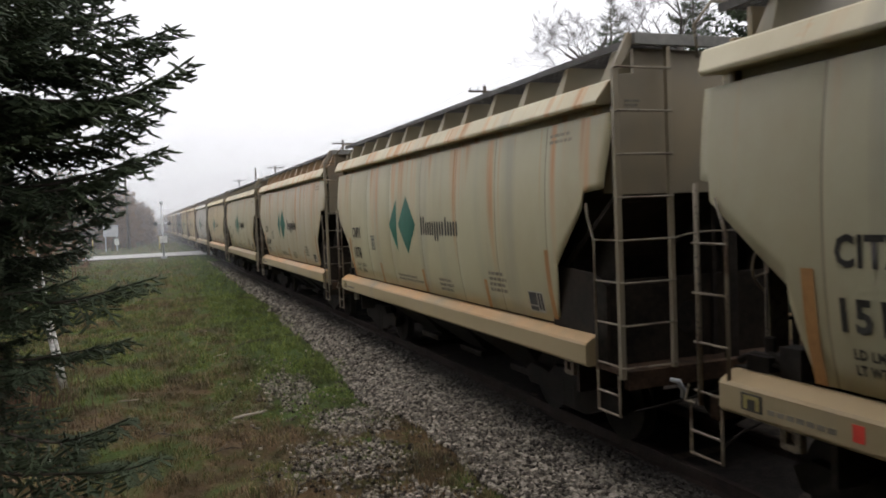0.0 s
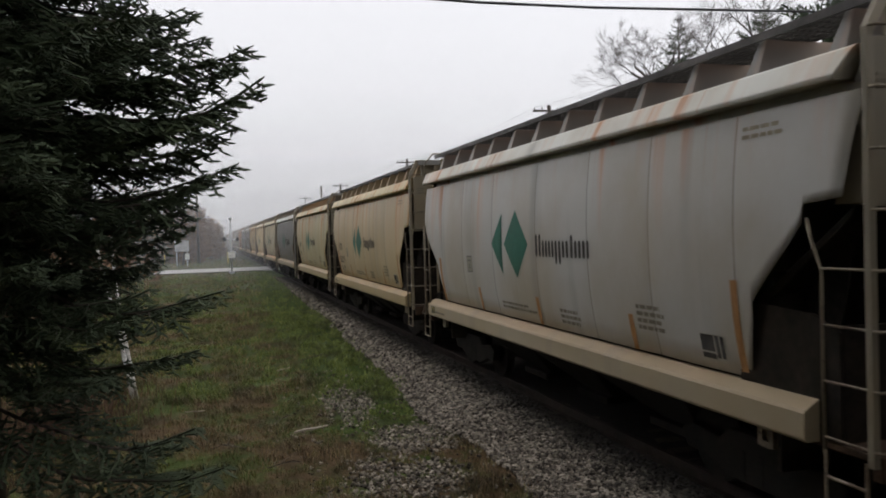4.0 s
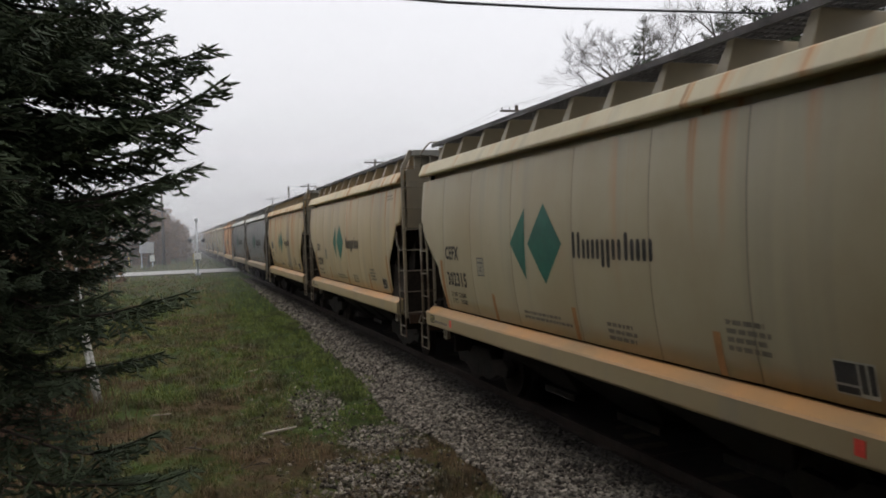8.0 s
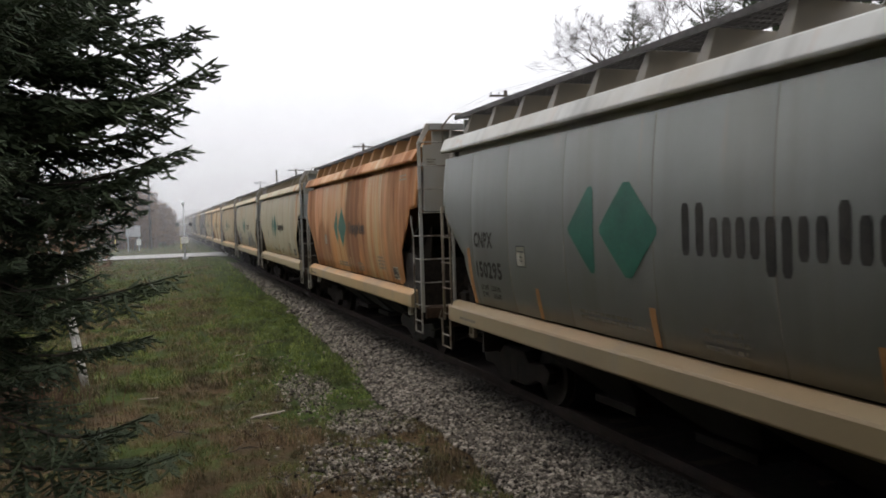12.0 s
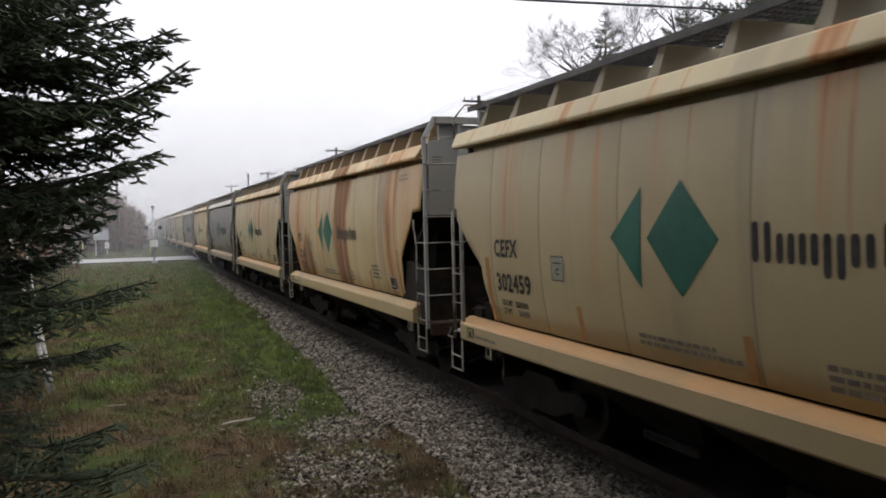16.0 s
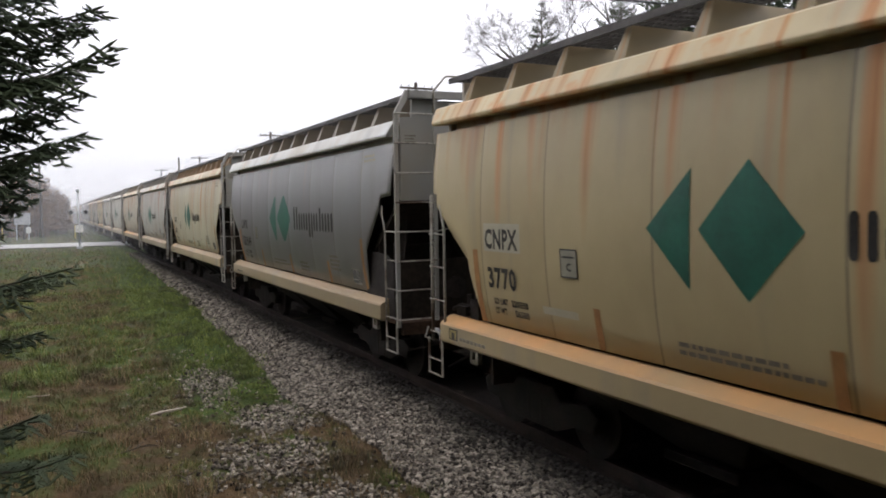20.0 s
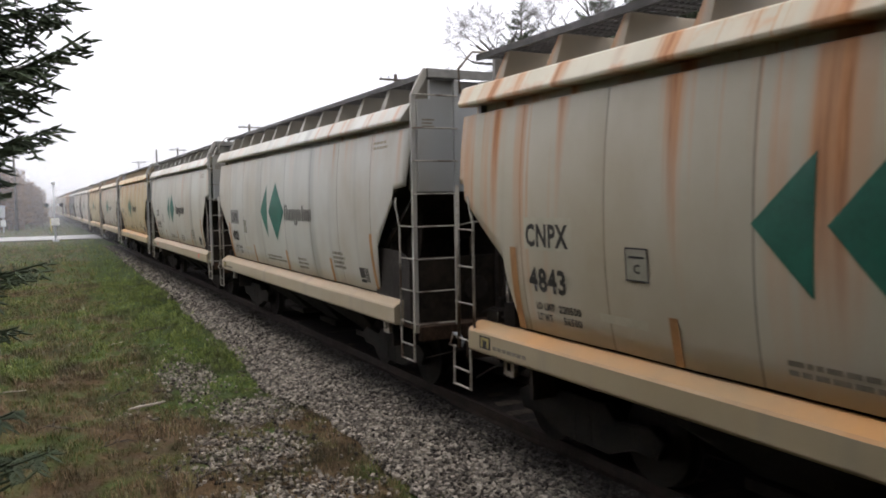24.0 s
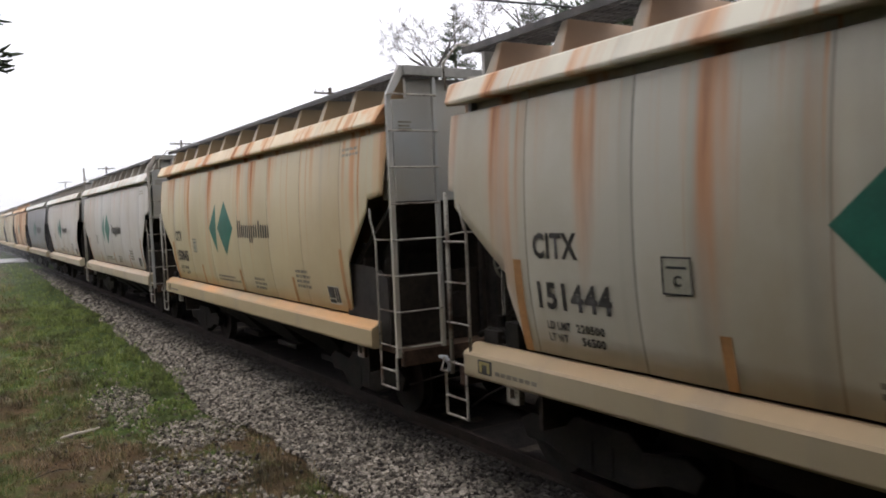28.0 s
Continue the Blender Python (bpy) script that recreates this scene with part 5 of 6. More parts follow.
M["small_print_a"] = joined("stencil_print", dashes(-4.7, -6.2, 1.66, 2, 0.045, 0.075, rng), FAINT_INK)
M["small_print_b"] = joined("stencil_print", dashes(-7.05, -7.75, 1.72, 3, 0.05, 0.085, rng), FAINT_INK)
M["small_print_c"] = joined("stencil_print", dashes(-9.2, -9.85, 1.97, 4, 0.05, 0.085, rng), FAINT_INK)
M["small_print_d"] = joined("stencil_print", dashes(-11.15, -11.8, 3.86, 2, 0.04, 0.08, rng), PALE_INK)
LOAD_WORDS = (("LD LMT", -1.56, 1.665, 0.33), ("220500", -1.97, 1.665, 0.36), ("LT WT", -1.56, 1.54, 0.27), ("56500", -2.02, 1.54, 0.30))
LOADS = [lettering("load_lettering", text, y, z, 0.115, w, BLACK_INK) for text, y, z, w in LOAD_WORDS]
M["placard"] = decal("placard", rect(-10.40, -10.80, 1.48, 1.77), PLACARD_WHITE, 0.005)
M["placard_black"] = joined("placard_field", [rect(-10.415, -10.63, 1.575, 1.755), rect(-10.65, -10.71, 1.515, 1.755), rect(-10.73, -10.785, 1.515, 1.755), rect(-10.415, -10.63, 1.495, 1.555)], BLACK_INK, 0.009)
M["mark_patch"] = decal("mark_patch", rect(-1.42, -2.27, 2.34, 2.70), PATCH_GREY, 0.004)
M["dark_patch"] = decal("mark_patch", rect(-1.40, -2.29, 2.33, 2.71), ROLLER_GREY, 0.004)
M["rolled_patch"] = decal("paint_patch", [(-6.55, 1.42), (-10.1, 1.44), (-10.2, 1.7), (-9.9, 1.95), (-9.7, 1.88), (-9.5, 2.25), (-9.1, 2.2), (-8.95, 2.42), (-8.6, 2.38), (-8.5, 2.05), (-8.2, 2.0), (-8.0, 2.3), (-7.6, 2.35), (-7.5, 2.0), (-7.2, 1.9), (-7.1, 1.7), (-6.75, 1.66)], ROLLER_GREY, 0.004, 0.2)
M["paint_patch"] = decal("paint_patch", rect(-2.62, -3.28, 1.66, 1.75), PATCH_GREY, 0.004)
M["plate"] = decal("stencil_plate", rect(-3.06, -3.34, 2.13, 2.43), PLATE_GREY, 0.006)
M["plate_rim"] = joined("plate_rim", [rect(-3.05, -3.35, 2.425, 2.44), rect(-3.05, -3.35, 2.12, 2.135), rect(-3.05, -3.065, 2.12, 2.44), rect(-3.335, -3.35, 2.12, 2.44), rect(-3.1, -3.30, 2.34, 2.36)], CABLE, 0.010)
M["plate_letter"] = lettering("plate_letter", "C", -3.165, 2.20, 0.12, 0, BLACK_INK, 0.012)
M["tape_tall"] = decal("reflector_tape", rect(-1.14, -1.26, 1.38, 2.35), ORANGE, 0.006)
M["tape_front"] = decal("reflector_tape", rect(-10.98, -11.08, 1.40, 2.36), ORANGE, 0.006)
TAPES = [M["tape_tall"], M["tape_front"]] + [decal("reflector_tape", rect(y, y - 0.105, 1.38, 1.83), ORANGE, 0.006) for y in (-3.55, -6.20, -9.0)]
M["sill_plate"] = CarShape().box(-1.612, -1.60, -0.50, -0.74, 1.07, 1.21).mesh("sill_plate", BLACK_INK)
PLATE_YELLOW = speckled("dusty_yellow_plate", (0.20, 0.16, 0.05), (0.32, 0.26, 0.08), 4.0, 0.6, 0, 0.1)
M["plate_mark"] = CarShape().box(-1.615, -1.60, -0.53, -0.71, 1.165, 1.195).box(-1.615, -1.60, -0.53, -0.575, 1.085, 1.165).box(-1.615, -1.60, -0.665, -0.71, 1.085, 1.165).mesh("plate_mark", PLATE_YELLOW)
M["sill_print"] = CarShape()
for i in range(7):
    M["sill_print"].box(-1.611, -1.60, -0.80 - 0.10 * i, -0.875 - 0.10 * i, 1.085, 1.125)
M["sill_print"] = M["sill_print"].mesh("sill_lettering", FAINT_INK, fix=False)
M["red_tag"] = CarShape().box(-1.612, -1.60, -1.62, -1.72, 1.08, 1.2).mesh("red_tag", RED)
M["red_tag_front"] = CarShape().box(-1.612, -1.60, -10.68, -10.78, 1.08, 1.2).mesh("red_tag", RED)
bars = CarShape()
for i in range(3):
    bars.box(-1.37, -1.18 - 0.03 * (i % 2), -12.526, -12.521, 4.09 - 0.05 * i, 4.115 - 0.05 * i)
M["end_print"] = bars.mesh("end_lettering", FAINT_INK, fix=False)

# the cars from the front of the train: paint, rust from 0 to 1, mark, number, what sets the car apart
CREAM, PALE, YELLOWED, SILVER = (0.41, 0.362, 0.235), (0.475, 0.465, 0.41), (0.465, 0.38, 0.208), (0.255, 0.255, 0.243)
OCHRE, GOLD, DULL_SILVER = (0.56, 0.36, 0.165), (0.50, 0.372, 0.175), (0.158, 0.155, 0.14)
ROSTER = {
    -1: (CREAM, 0.30, "CITX", "151586", "tag"), 0: (CREAM, 0.42, "CNPX", "1076", ""), 1: (CREAM, 0.53, "CEFX", "302644", ""),
    2: (CREAM, 0.42, "CITX", "151586", ""), 3: (YELLOWED, 0.32, "CITX", "151745", "scrawl"), 4: (PALE, 0.35, "", "", ""), 5: (YELLOWED, 0.45, "CITX", "151515", ""),
    6: ((0.44, 0.372, 0.215), 0.45, "CNPX", "3597", ""), 7: (DULL_SILVER, 0.05, "CNPX", "150228", "grey"), 8: ((0.395, 0.345, 0.213), 0.34, "CEFX", "302315", "tag"), 9: (YELLOWED, 0.36, "CEFX", "302249", ""),
    10: (GOLD, 0.555, "CNPX", "3343", ""), 11: (SILVER, 0.12, "CNPX", "150209", "grey"), 12: (SILVER, 0.08, "CNPX", "150295", "grey"), 13: (OCHRE, 0.95, "", "", ""),
    14: (CREAM, 0.35, "", "", ""), 15: (CREAM, 0.38, "CNPX", "3610", "graffiti"), 16: (YELLOWED, 0.36, "CEFX", "302459", ""), 17: ((0.60, 0.47, 0.235), 0.72, "PTEX", "21216", ""),
    18: (YELLOWED, 0.53, "CNPX", "4690", ""), 19: ((0.305, 0.278, 0.245), 0.10, "CNPX", "150365", "grey"), 20: (YELLOWED, 0.51, "CNPX", "3770", ""), 21: (SILVER, 0.06, "CNPX", "150349", "grey"),
    22: ((0.47, 0.42, 0.29), 0.42, "CNPX", "4602", ""), 23: (PALE, 0.35, "", "", ""), 24: ((0.455, 0.415, 0.305), 0.55, "CNPX", "4843", ""), 25: (PALE, 0.22, "CNPX", "4303", ""),
    26: (PALE, 0.24, "CEFX", "302972", "tag"), 27: (YELLOWED, 0.52, "CNPX", "3246", ""), 28: ((0.445, 0.41, 0.315), 0.44, "CITX", "151444", ""), 29: ((0.47, 0.39, 0.24), 0.62, "CITX", "150845", ""),
    30: (PALE, 0.30, "", "", ""), 31: (PALE, 0.26, "", "", ""), 32: (SILVER, 0.08, "", "", "grey"), 33: (OCHRE, 0.70, "", "", ""), 34: (CREAM, 0.36, "", "", ""),
}
DUSTY = (0, 1, 3, 8, 9, 10, 13, 15, 16, 18, 20, 24, 27, 29)    # cars with orange dust on the sill
WHEELS, CARS = [], []


def truck(car, y):
    ob = new("truck")
    ob.empty_display_size, ob.parent, ob.matrix_basis = 0.2, car, pose(0, y, 0)
    for x in (-1.0, 1.0):
        part("side_frame", M["frame"], ob, m=pose(x, 0, 0))
    part("bolster", M["bolster"], ob)
    for x in (-1.0, 1.0):
        part("spring", M["spring"], ob, m=pose(x, 0, 0))
    for dy in (-0.89, 0.89):
        w = part("wheelset", M["wheelset"], ob)
        w.matrix_parent_inverse = pose(0, dy, 0.457)
        WHEELS.append(w)


def scrawl(rng, y0, y1, z0, z1, mat, n, wide):
    """Sprayed loops and strokes without any letters."""
    pieces = []
    for i in range(n):
        cy, cz = y0 + (y1 - y0) * (i + 0.5) / n, rng.uniform(z0, z1) * 0.3 + 0.7 * (z0 + z1) / 2
        ry, rz, a0 = abs(y1 - y0) / n * rng.uniform(0.25, 0.9), (z1 - z0) / 2 * rng.uniform(0.35, 1.0), rng.uniform(0, 6)
        span, tw, pts = rng.uniform(2.0, 5.0), rng.uniform(0.4, 1.3), []
        for j in range(13):
            a = a0 + span * j / 12
            pts.append((cy + ry * math.cos(a * tw) + 0.3 * ry * math.sin(2.3 * a), cz + rz * math.sin(a) + 0.25 * rz * math.cos(1.7 * a)))
        for p, q in zip(pts, pts[1:]):
            dy, dz = q[0] - p[0], q[1] - p[1]
            d = math.hypot(dy, dz) or 1
            ny, nz = -dz / d * wide, dy / d * wide
            pieces.append([(p[0] + ny, p[1] + nz), (q[0] + ny, q[1] + nz), (q[0] - ny, q[1] - nz), (p[0] - ny, p[1] - nz)])
    return joined("graffiti", pieces, mat, 0.008, 0.5)


def hopper_car(k):
    color, rust, mark, number, extra = ROSTER.get(k) or (rng.choice((CREAM, CREAM, PALE, YELLOWED, SILVER)), rng.uniform(0.2, 0.55), "", "", "")
    grey = extra == "grey" or color is SILVER
    look_of = "unpainted silver-grey" if grey else "heavily rusted ochre" if rust > 0.75 else "rust-streaked yellowed cream" if rust > 0.5 else "pale grey-white" if color is PALE else "weathered cream"
    car = thing("hopper_car", look_of + " covered hopper car with green diamonds" + {"graffiti": " and sprayed graffiti", "scrawl": " and a faint scrawl"}.get(extra, ""), "railway car", group="cars of the train")
    jitter = lambda f: tuple(min(1.0, c * f * rng.uniform(0.97, 1.03)) for c in color)
    tone = rng.uniform(0.94, 1.05)
    rust += 0.0013 * k
    # hood: cleaner, paler paint, raised further for the sky light it catches
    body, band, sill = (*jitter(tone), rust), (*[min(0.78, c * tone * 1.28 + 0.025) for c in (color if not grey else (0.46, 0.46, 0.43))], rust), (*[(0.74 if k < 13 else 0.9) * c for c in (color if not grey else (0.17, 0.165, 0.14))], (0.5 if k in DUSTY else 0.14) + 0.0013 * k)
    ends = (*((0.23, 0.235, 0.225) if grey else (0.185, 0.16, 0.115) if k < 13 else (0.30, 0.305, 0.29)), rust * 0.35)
    iron = (0.19, 0.155, 0.105, 1) if k < 13 else (0.29, 0.265, 0.215, 1)
    for side, s in (("near", -1), ("far", 1)):
        panel = part("side_panel", M[side, "side_panel"], car, color=body)
        if grey or k == 10:
            panel.material_slots[0].link = "OBJECT"
            panel.material_slots[0].material = BARE_STEEL if grey else SPILLED_PAINT
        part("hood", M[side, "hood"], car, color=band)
        part("side_sill", M[side, "sill"], car, color=sill)
        if k < 34 or side == "near":
            part("running_board", M[side, "running_board"], car)
        if k > 30 or side == "far":
            continue
        for key in ("front_rail", "front_rail_b", "end_rail", "rear_rail", "rear_rail_b"):
            part("ladder_rail", M[side, key], car, color=ends if key in ("front_rail", "end_rail") else iron)
        part("grab_iron", M[side, "roof_grab"], car, color=iron)
        part("end_plate", M[side, "end_plate"], car)
        for key in ("front_stirrup", "rear_stirrup"):
            part("step", M[side, key], car, color=iron)
        if side == "near":
            for i in range(4):
                part("rung", M["rung_side"], car, m=pose(s * 1.575, 0, 1.16 + 0.45 * i), color=iron)
            for i in range(8):
                part("rung", M["rung_end"], car, m=pose(s * 1.25, -12.68, 1.16 + 0.45 * i), color=iron)
            for i in range(4):
                part("rung", M["rung_rear"], car, m=pose(s * 1.585, 0, 1.16 + 0.45 * i), color=iron)
            for y in (-0.85, -11.25):
                part("jacking_pad", M[side, "jacking_pad"], car, m=pose(0, y, 0), color=iron)
    part("roof", M["roof"], car)
    part("hatch_cover", M["hatch"], car)
    # supports take 0.36 of the body colour: shade on their faces is painted in
    for i in range(12 if k < 36 else 0):
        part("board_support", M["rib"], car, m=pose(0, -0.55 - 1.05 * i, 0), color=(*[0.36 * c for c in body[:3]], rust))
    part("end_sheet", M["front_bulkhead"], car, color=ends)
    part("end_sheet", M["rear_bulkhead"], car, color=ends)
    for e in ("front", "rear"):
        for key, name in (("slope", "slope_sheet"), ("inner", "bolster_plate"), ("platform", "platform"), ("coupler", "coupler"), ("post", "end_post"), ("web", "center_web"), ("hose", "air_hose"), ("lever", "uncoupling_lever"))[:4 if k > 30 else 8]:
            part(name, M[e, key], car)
    part("center_sill", M["center_sill"], car)
    for y in (-4.1, -6.3, -8.5):
        part("hopper_outlet", M["funnel"], car, m=pose(0, y, 0))
    if k < 31:
        part("end_lettering", M["end_print"], car)
        part("brake_reservoir", M["brake_a"], car)
        part("retainer_valve", M["brake_b"], car)
        part("brake_pipe", M["brake_c"], car)
        panel = part("end_panel", M["end_panel"], car, "dark brown steel panel")
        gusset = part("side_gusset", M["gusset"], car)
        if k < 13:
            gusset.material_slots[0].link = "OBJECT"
            gusset.material_slots[0].material = END_DARK
        part("round_opening", M["panel_hole"], panel)
        part("handrail", M["handrail"], car, color=iron)
        part("hose_coupling", M["hose_coupling"], car, "bright worn metal hook")
        part("brake_wheel", M["hand_brake"], part("brake_stand", M["stand"], car, color=iron), color=iron)
        part("air_valve", M["valves"], car)
    truck(car, -1.75)
    truck(car, -10.6)
    if k > 33:
        CARS.append((k, car))
        return
    # paint on the near side
    half, full = LOGOS[k] if k > 1 and k in LOGOS else LOGOS[grey]
    part("logo_half_diamond", half, car, "dark green half diamond")
    part("logo_diamond", full, car, "dark green diamond")
    for me in M["word_g" if grey else "word"] if k < 33 else []:
        part("wordmark_bar", me, car, "dark painted bar")
    for key in ("small_print_a", "small_print_b", "small_print_c", "small_print_d"):
        part("stencil_print", M[key], car)["kind"] = "stuff"
    if mark:
        part("mark_lettering", lettering("mark_lettering", mark, -1.46, 2.385, 0.34, {"CNPX": 0.76, "CEFX": 0.72}.get(mark, 0.63), BLACK_INK), car, "black painted letters")
        part("number_lettering", lettering("number_lettering", number, -1.48, 1.88, 0.36, 0.165 * len(number), BLACK_INK), car, "black painted numerals")
        for me in LOADS:
            part("load_lettering", me, car)
    if k in (10, 18, 20, 22, 24, 25, 27):
        part("mark_patch", M["dark_patch" if k in (10, 25) else "mark_patch"], car, "grey patch of newer paint")
        part("paint_patch", M["paint_patch"], car, "small grey patch of paint")
    aside = pose(0, 0.28 if k == 25 else 0.0, 0)
    part("stencil_plate", M["plate"], car, m=aside)
    part("plate_rim", M["plate_rim"], car, m=aside)
    part("plate_letter", M["plate_letter"], car, m=aside)
    part("placard", M["placard"], car, "black placard with a white border")
    part("placard_field", M["placard_black"], car)
    for me in TAPES:
        part("reflector_tape", me, car, "faded orange reflective strip")
    if not grey:
        part("sill_plate", M["sill_plate"], car, "small black plate with a yellow border")
        part("plate_mark", M["plate_mark"], car)
    part("sill_lettering", M["sill_print"], car)
    if extra == "tag":
        part("red_tag", M["red_tag"], car, "small red square tag")
        part("red_tag", M["red_tag_front"], car, "small red square tag")
    if extra == "graffiti":
        part("paint_patch", M["rolled_patch"], car, "uneven dark grey patch of rolled-on paint")
        part("graffiti", scrawl(random.Random(3), -1.35, -2.85, 1.42, 2.35, SPRAY_BLUE, 28, 0.013), car, "dark blue sprayed scribble")["kind"] = "stuff"
        part("graffiti", scrawl(random.Random(5), -2.7, -6.5, 1.42, 2.1, SPRAY_BROWN, 40, 0.012), car, "thin brown sprayed scribble")["kind"] = "stuff"
        part("graffiti", scrawl(random.Random(12), -6.95, -7.75, 1.42, 2.5, SPRAY_BLUE, 4, 0.02), car, "dark blue sprayed loops")["kind"] = "stuff"
    if extra == "scrawl":
        part("graffiti", scrawl(random.Random(6), -4.2, -6.6, 1.5, 1.95, FAINT_INK, 8, 0.014), car, "thin grey sprayed scribble")["kind"] = "stuff"
    CARS.append((k, car))


for k in range(-1, 44):
    hopper_car(k)


# ---- ballast stones, ties and grass, nearest the line ----
def stone_shape(rng):
    v = []
    for x in (-1, 1):
        for y in (-1, 1):
            for z in (-1, 1):
                v.append((x * rng.uniform(0.55, 1.0), y * rng.uniform(0.5, 0.95), z * rng.uniform(0.4, 0.8)))
    return v


CUBE = [(0, 1, 3, 2), (4, 6, 7, 5), (0, 4, 5, 1), (2, 3, 7, 6), (0, 2, 6, 4), (1, 5, 7, 3)]


def stones():
    rng = random.Random(12)
    singles = [Shape().add([tuple(0.025 * c for c in p) for p in stone_shape(rng)], CUBE).mesh("ballast_stone", STONE) for _ in range(8)]
    near = []
    for i in range(30):
        for j in range(10):
            near.append((2.9 + 1.8 * (j + rng.random()) / 10, 9.0 + 3.2 * (i + rng.random()) / 30))
    for x, y in near:
        if x > gravel_edge(y):
            part("ballast_stone", rng.choice(singles), BED, m=pose(x, y, bed_height(x, y) + 0.02, rng.uniform(0, 360), rng.uniform(0, 360), rng.uniform(0, 360)) @ Matrix.Scale(rng.uniform(0.8, 1.5), 4))
    shapes = [np.array(stone_shape(rng)) for _ in range(24)]
    gen = np.random.default_rng(5)
    pos = []

    def scatter(count, y0, y1, size, loose=False):
        for _ in range(count):
            y = y0 + (y1 - y0) * gen.random() ** 1.3
            e = gravel_edge(y)
            if loose:
                x = e - 2.7 * gen.random() ** 1.2
                if stony(x, y) < 0.75 * gen.random() - 0.12 and gen.random() < 0.955:
                    continue
                z = ground_height(x, y) + 0.012
            else:
                x = e + (TRACK_X - 0.9 - e) * gen.random()
                z = bed_height(x, y) + 0.012
            pos.append((x, y, z, size * (0.6 + 1.1 * gen.random() ** 2)))

    scatter(21000, 5, 15, 0.023)
    scatter(17000, 13, 27, 0.027)
    scatter(9000, 26, 62, 0.038)
    scatter(20000, 6.5, 19, 0.021, True)
    verts, faces = [], []
    for i, (x, y, z, s) in enumerate(pos):
        a = gen.uniform(0, 6.28)
        b = gen.uniform(-0.7, 0.7)
        p = shapes[i % 24] * s
        ca, sa, cb, sb = math.cos(a), math.sin(a), math.cos(b), math.sin(b)
        q = np.stack([p[:, 0] * ca - p[:, 1] * sa, p[:, 0] * sa + p[:, 1] * ca, p[:, 2]], 1)
        q = np.stack([q[:, 0] * cb + q[:, 2] * sb, q[:, 1], -q[:, 0] * sb + q[:, 2] * cb], 1) + (x, y, z)
        verts.append(q)
        faces += [tuple(8 * i + k for k in f) for f in CUBE]
    me = bpy.data.meshes.new("loose_ballast")
    me.from_pydata(np.concatenate(verts).tolist(), [], faces)
    me.materials.append(ISLAND_STONE)
    part("loose_ballast", me, BED)["kind"] = "stuff"



def stone_material():
    """Crushed stone, each piece its own shade; darker towards the rails."""
    m, t, b = material("crushed_stone_pieces")
    g = t.nodes.new("ShaderNodeNewGeometry")
    shade = math_node(t, "POWER", g.outputs["Random Per Island"], 1.45)
    col = mix(t, shade, (0.026, 0.02, 0.015), (0.38, 0.33, 0.265))
    tc = t.nodes.new("ShaderNodeTexCoord")
    at_xyz = t.nodes.new("ShaderNodeSeparateXYZ")
    t.links.new(tc.outputs["Object"], at_xyz.inputs[0])
    off = math_node(t, "ABSOLUTE", math_node(t, "SUBTRACT", at_xyz.outputs["X"], TRACK_X))
    near_track = ramp(t, math_node(t, "ADD", off, math_node(t, "MULTIPLY", noise_of(t, 1.6, 4), 0.7)), 2.25, 1.45)
    t.links.new(mix(t, math_node(t, "MULTIPLY", near_track, 0.9), col, (0.012, 0.010, 0.009)), b.inputs["Base Color"])
    b.inputs["Roughness"].default_value = 0.85
    b.inputs["Specular IOR Level"].default_value = 0.2
    return m


ISLAND_STONE = stone_material()
stones()

tie = Shape().box(-1.3, 1.3, -0.115, 0.115, -0.35, -0.165).mesh("tie", TIE_WOOD, bevel=0.012)
for i in range(78):
    part("tie", tie, BED, m=pose(TRACK_X + 0.03 * math.sin(i * 2.3), -6 + 0.53 * i, 0.0, 0, 0, 1.5 * math.sin(i * 1.7)))


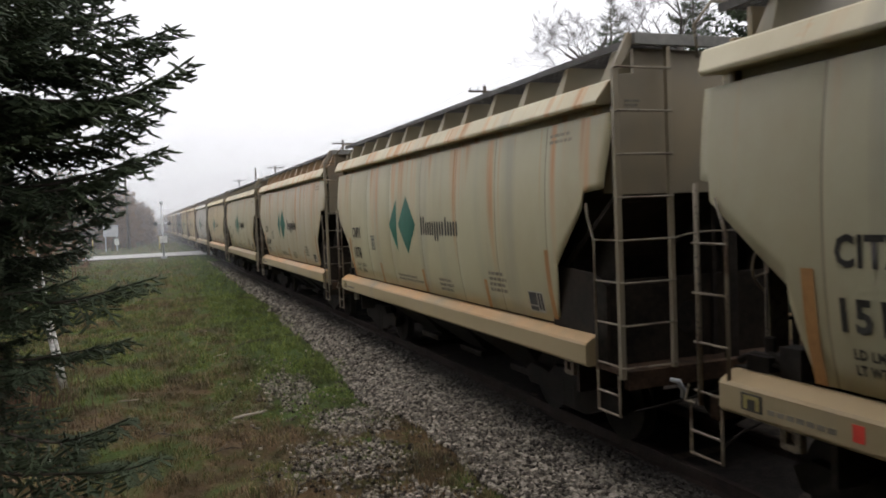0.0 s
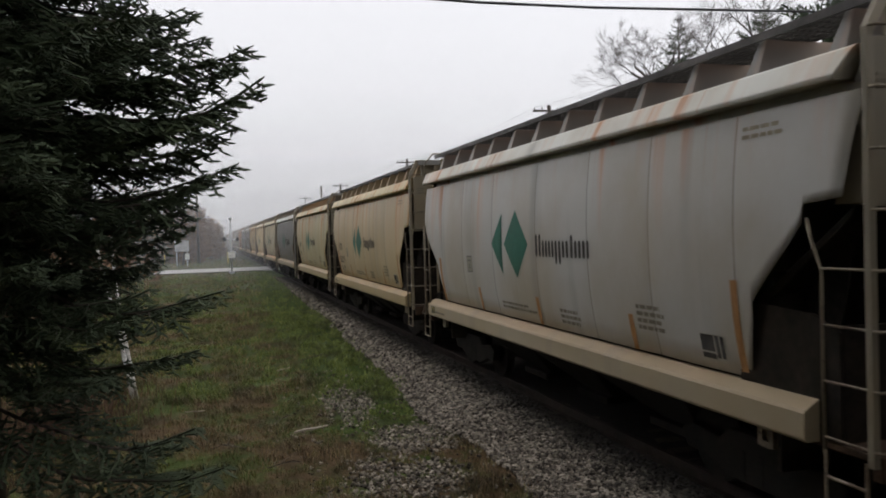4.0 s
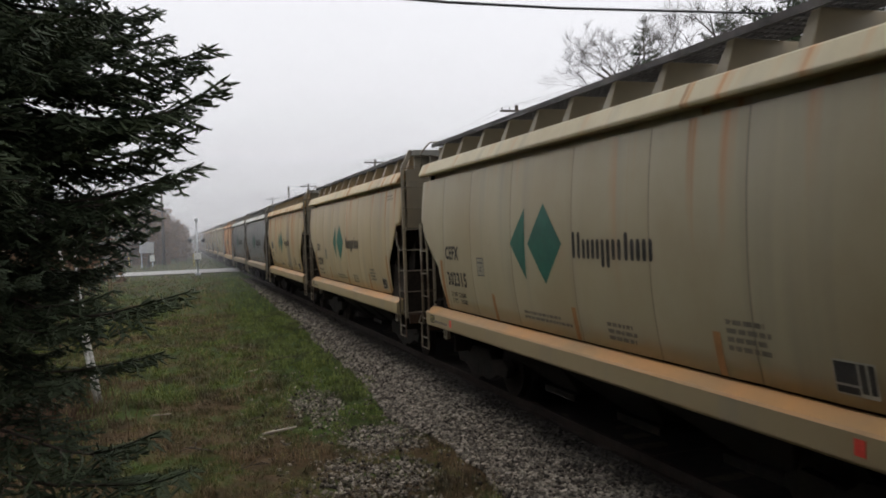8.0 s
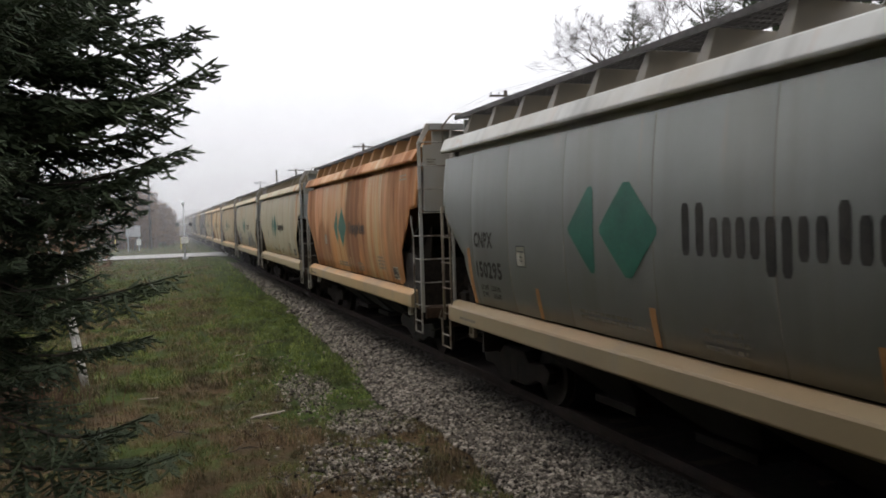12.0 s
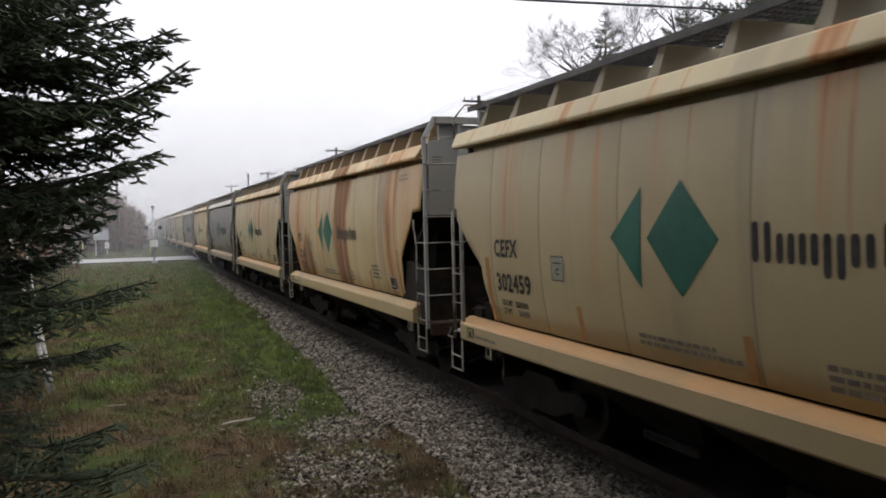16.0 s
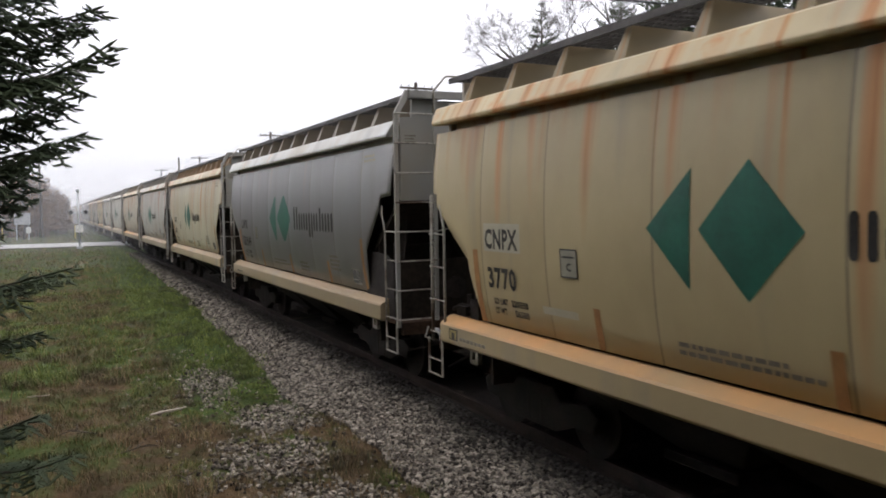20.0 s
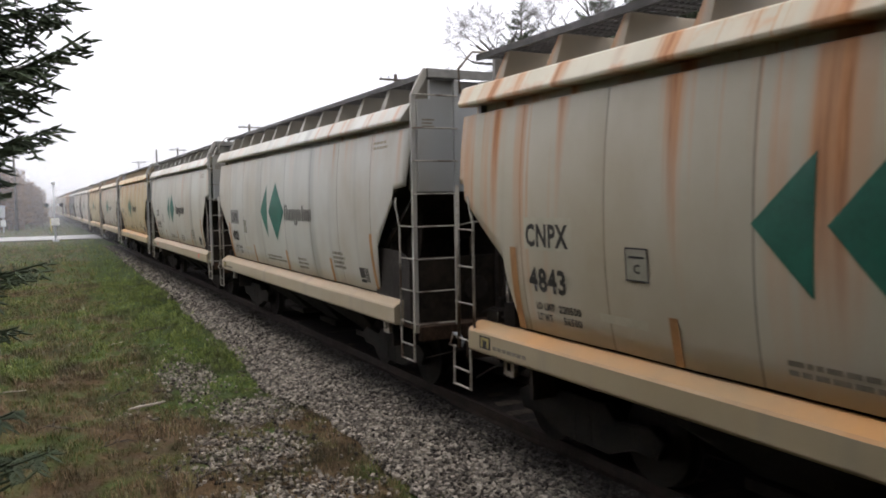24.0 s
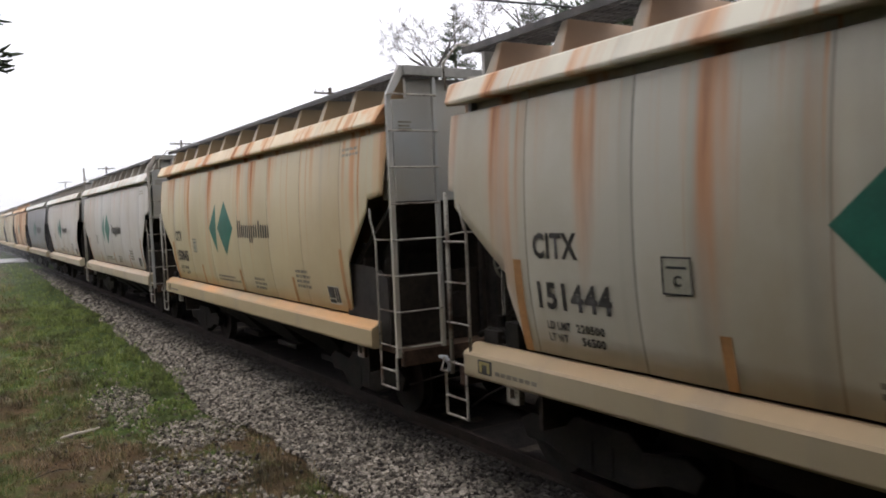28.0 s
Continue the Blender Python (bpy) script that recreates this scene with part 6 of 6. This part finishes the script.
def grass():
    gen = np.random.default_rng(8)
    v, f = [], []

    def blades(count, x0, x1, y0, y1, size, width, bias=1.0):
        for _ in range(count):
            y = y0 + (y1 - y0) * gen.random() ** bias
            x = gen.uniform(x0, x1)
            e = gravel_edge(y)
            if x > e + 0.3 or (x > e - 0.1 and gen.random() < 0.4 + 1.4 * max(0.0, x - e)):
                continue
            if y < 18 and x > 1.0 and stony(x, y) > 0.05 and gen.random() < 0.75:
                continue
            tuft = noise.noise((x * 2.6, y * 2.2, 2.0)) + 0.6 * noise.noise((x * 6, y * 5, 7.0))
            if tuft < -0.05 and gen.random() < 0.85:
                continue
            z = ground_height(x, y) - 0.01
            h = size * gen.uniform(0.4, 1.5) * (1.0 + 0.6 * noise.noise((x * 0.5, y * 0.5, 9)) + 0.7 * tuft)
            a, lean = gen.uniform(0, 6.28), gen.uniform(0.1, 0.9) * h
            dx, dy = math.cos(a), math.sin(a)
            w = width * gen.uniform(0.6, 1.4)
            n = len(v)
            v.extend([(x - dy * w, y + dx * w, z), (x + dy * w, y - dx * w, z), (x + dx * lean * 0.4 + dy * w * 0.7, y + dy * lean * 0.4 - dx * w * 0.7, z + h * 0.6),
                      (x + dx * lean * 0.4 - dy * w * 0.7, y + dy * lean * 0.4 + dx * w * 0.7, z + h * 0.6), (x + dx * lean, y + dy * lean, z + h * 0.9)])
            f.extend([(n, n + 1, n + 2, n + 3), (n + 3, n + 2, n + 4)])

    blades(150000, -6, 4.2, 6.5, 18, 0.075, 0.0044)
    blades(120000, -8, 5.0, 16, 34, 0.10, 0.0072)
    blades(30000, -14, 5.0, 32, 74, 0.13, 0.012)
    blades(9000, -20, 4.6, 85, 135, 0.16, 0.022)
    me = bpy.data.meshes.new("grass")
    me.from_pydata(v, [], f)
    me.materials.append(BLADES)
    solid("grass", me, "short patchy spring grass, green and straw-brown", "grass", kind="stuff")


grass()

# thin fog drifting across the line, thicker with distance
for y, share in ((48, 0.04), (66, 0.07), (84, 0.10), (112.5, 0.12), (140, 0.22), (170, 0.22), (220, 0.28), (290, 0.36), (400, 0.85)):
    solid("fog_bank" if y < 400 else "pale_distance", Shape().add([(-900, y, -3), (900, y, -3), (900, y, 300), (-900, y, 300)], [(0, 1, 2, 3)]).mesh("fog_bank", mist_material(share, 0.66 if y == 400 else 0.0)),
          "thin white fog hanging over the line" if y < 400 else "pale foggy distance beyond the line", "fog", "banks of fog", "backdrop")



def motions():
    """The whole train rolls past, slowing a little; the wheels turn with it."""
    for k, car in CARS:
        walk(car, [(t, pose(TRACK_X, START + PITCH * k - travelled(t), 0)) for t in TIMES])
    steps = [i / FPS for i in range(int(28 * FPS) + 1)]
    first = WHEELS[0]
    walk(first, [(t, pose(0, 0, 0, math.degrees(travelled(t) / 0.457) % 360)) for t in steps])
    for w in WHEELS[1:]:
        w.rotation_mode = "QUATERNION"
        w.animation_data_create()
        w.animation_data.action = first.animation_data.action
        w.animation_data.action_slot = first.animation_data.action_slot


motions()
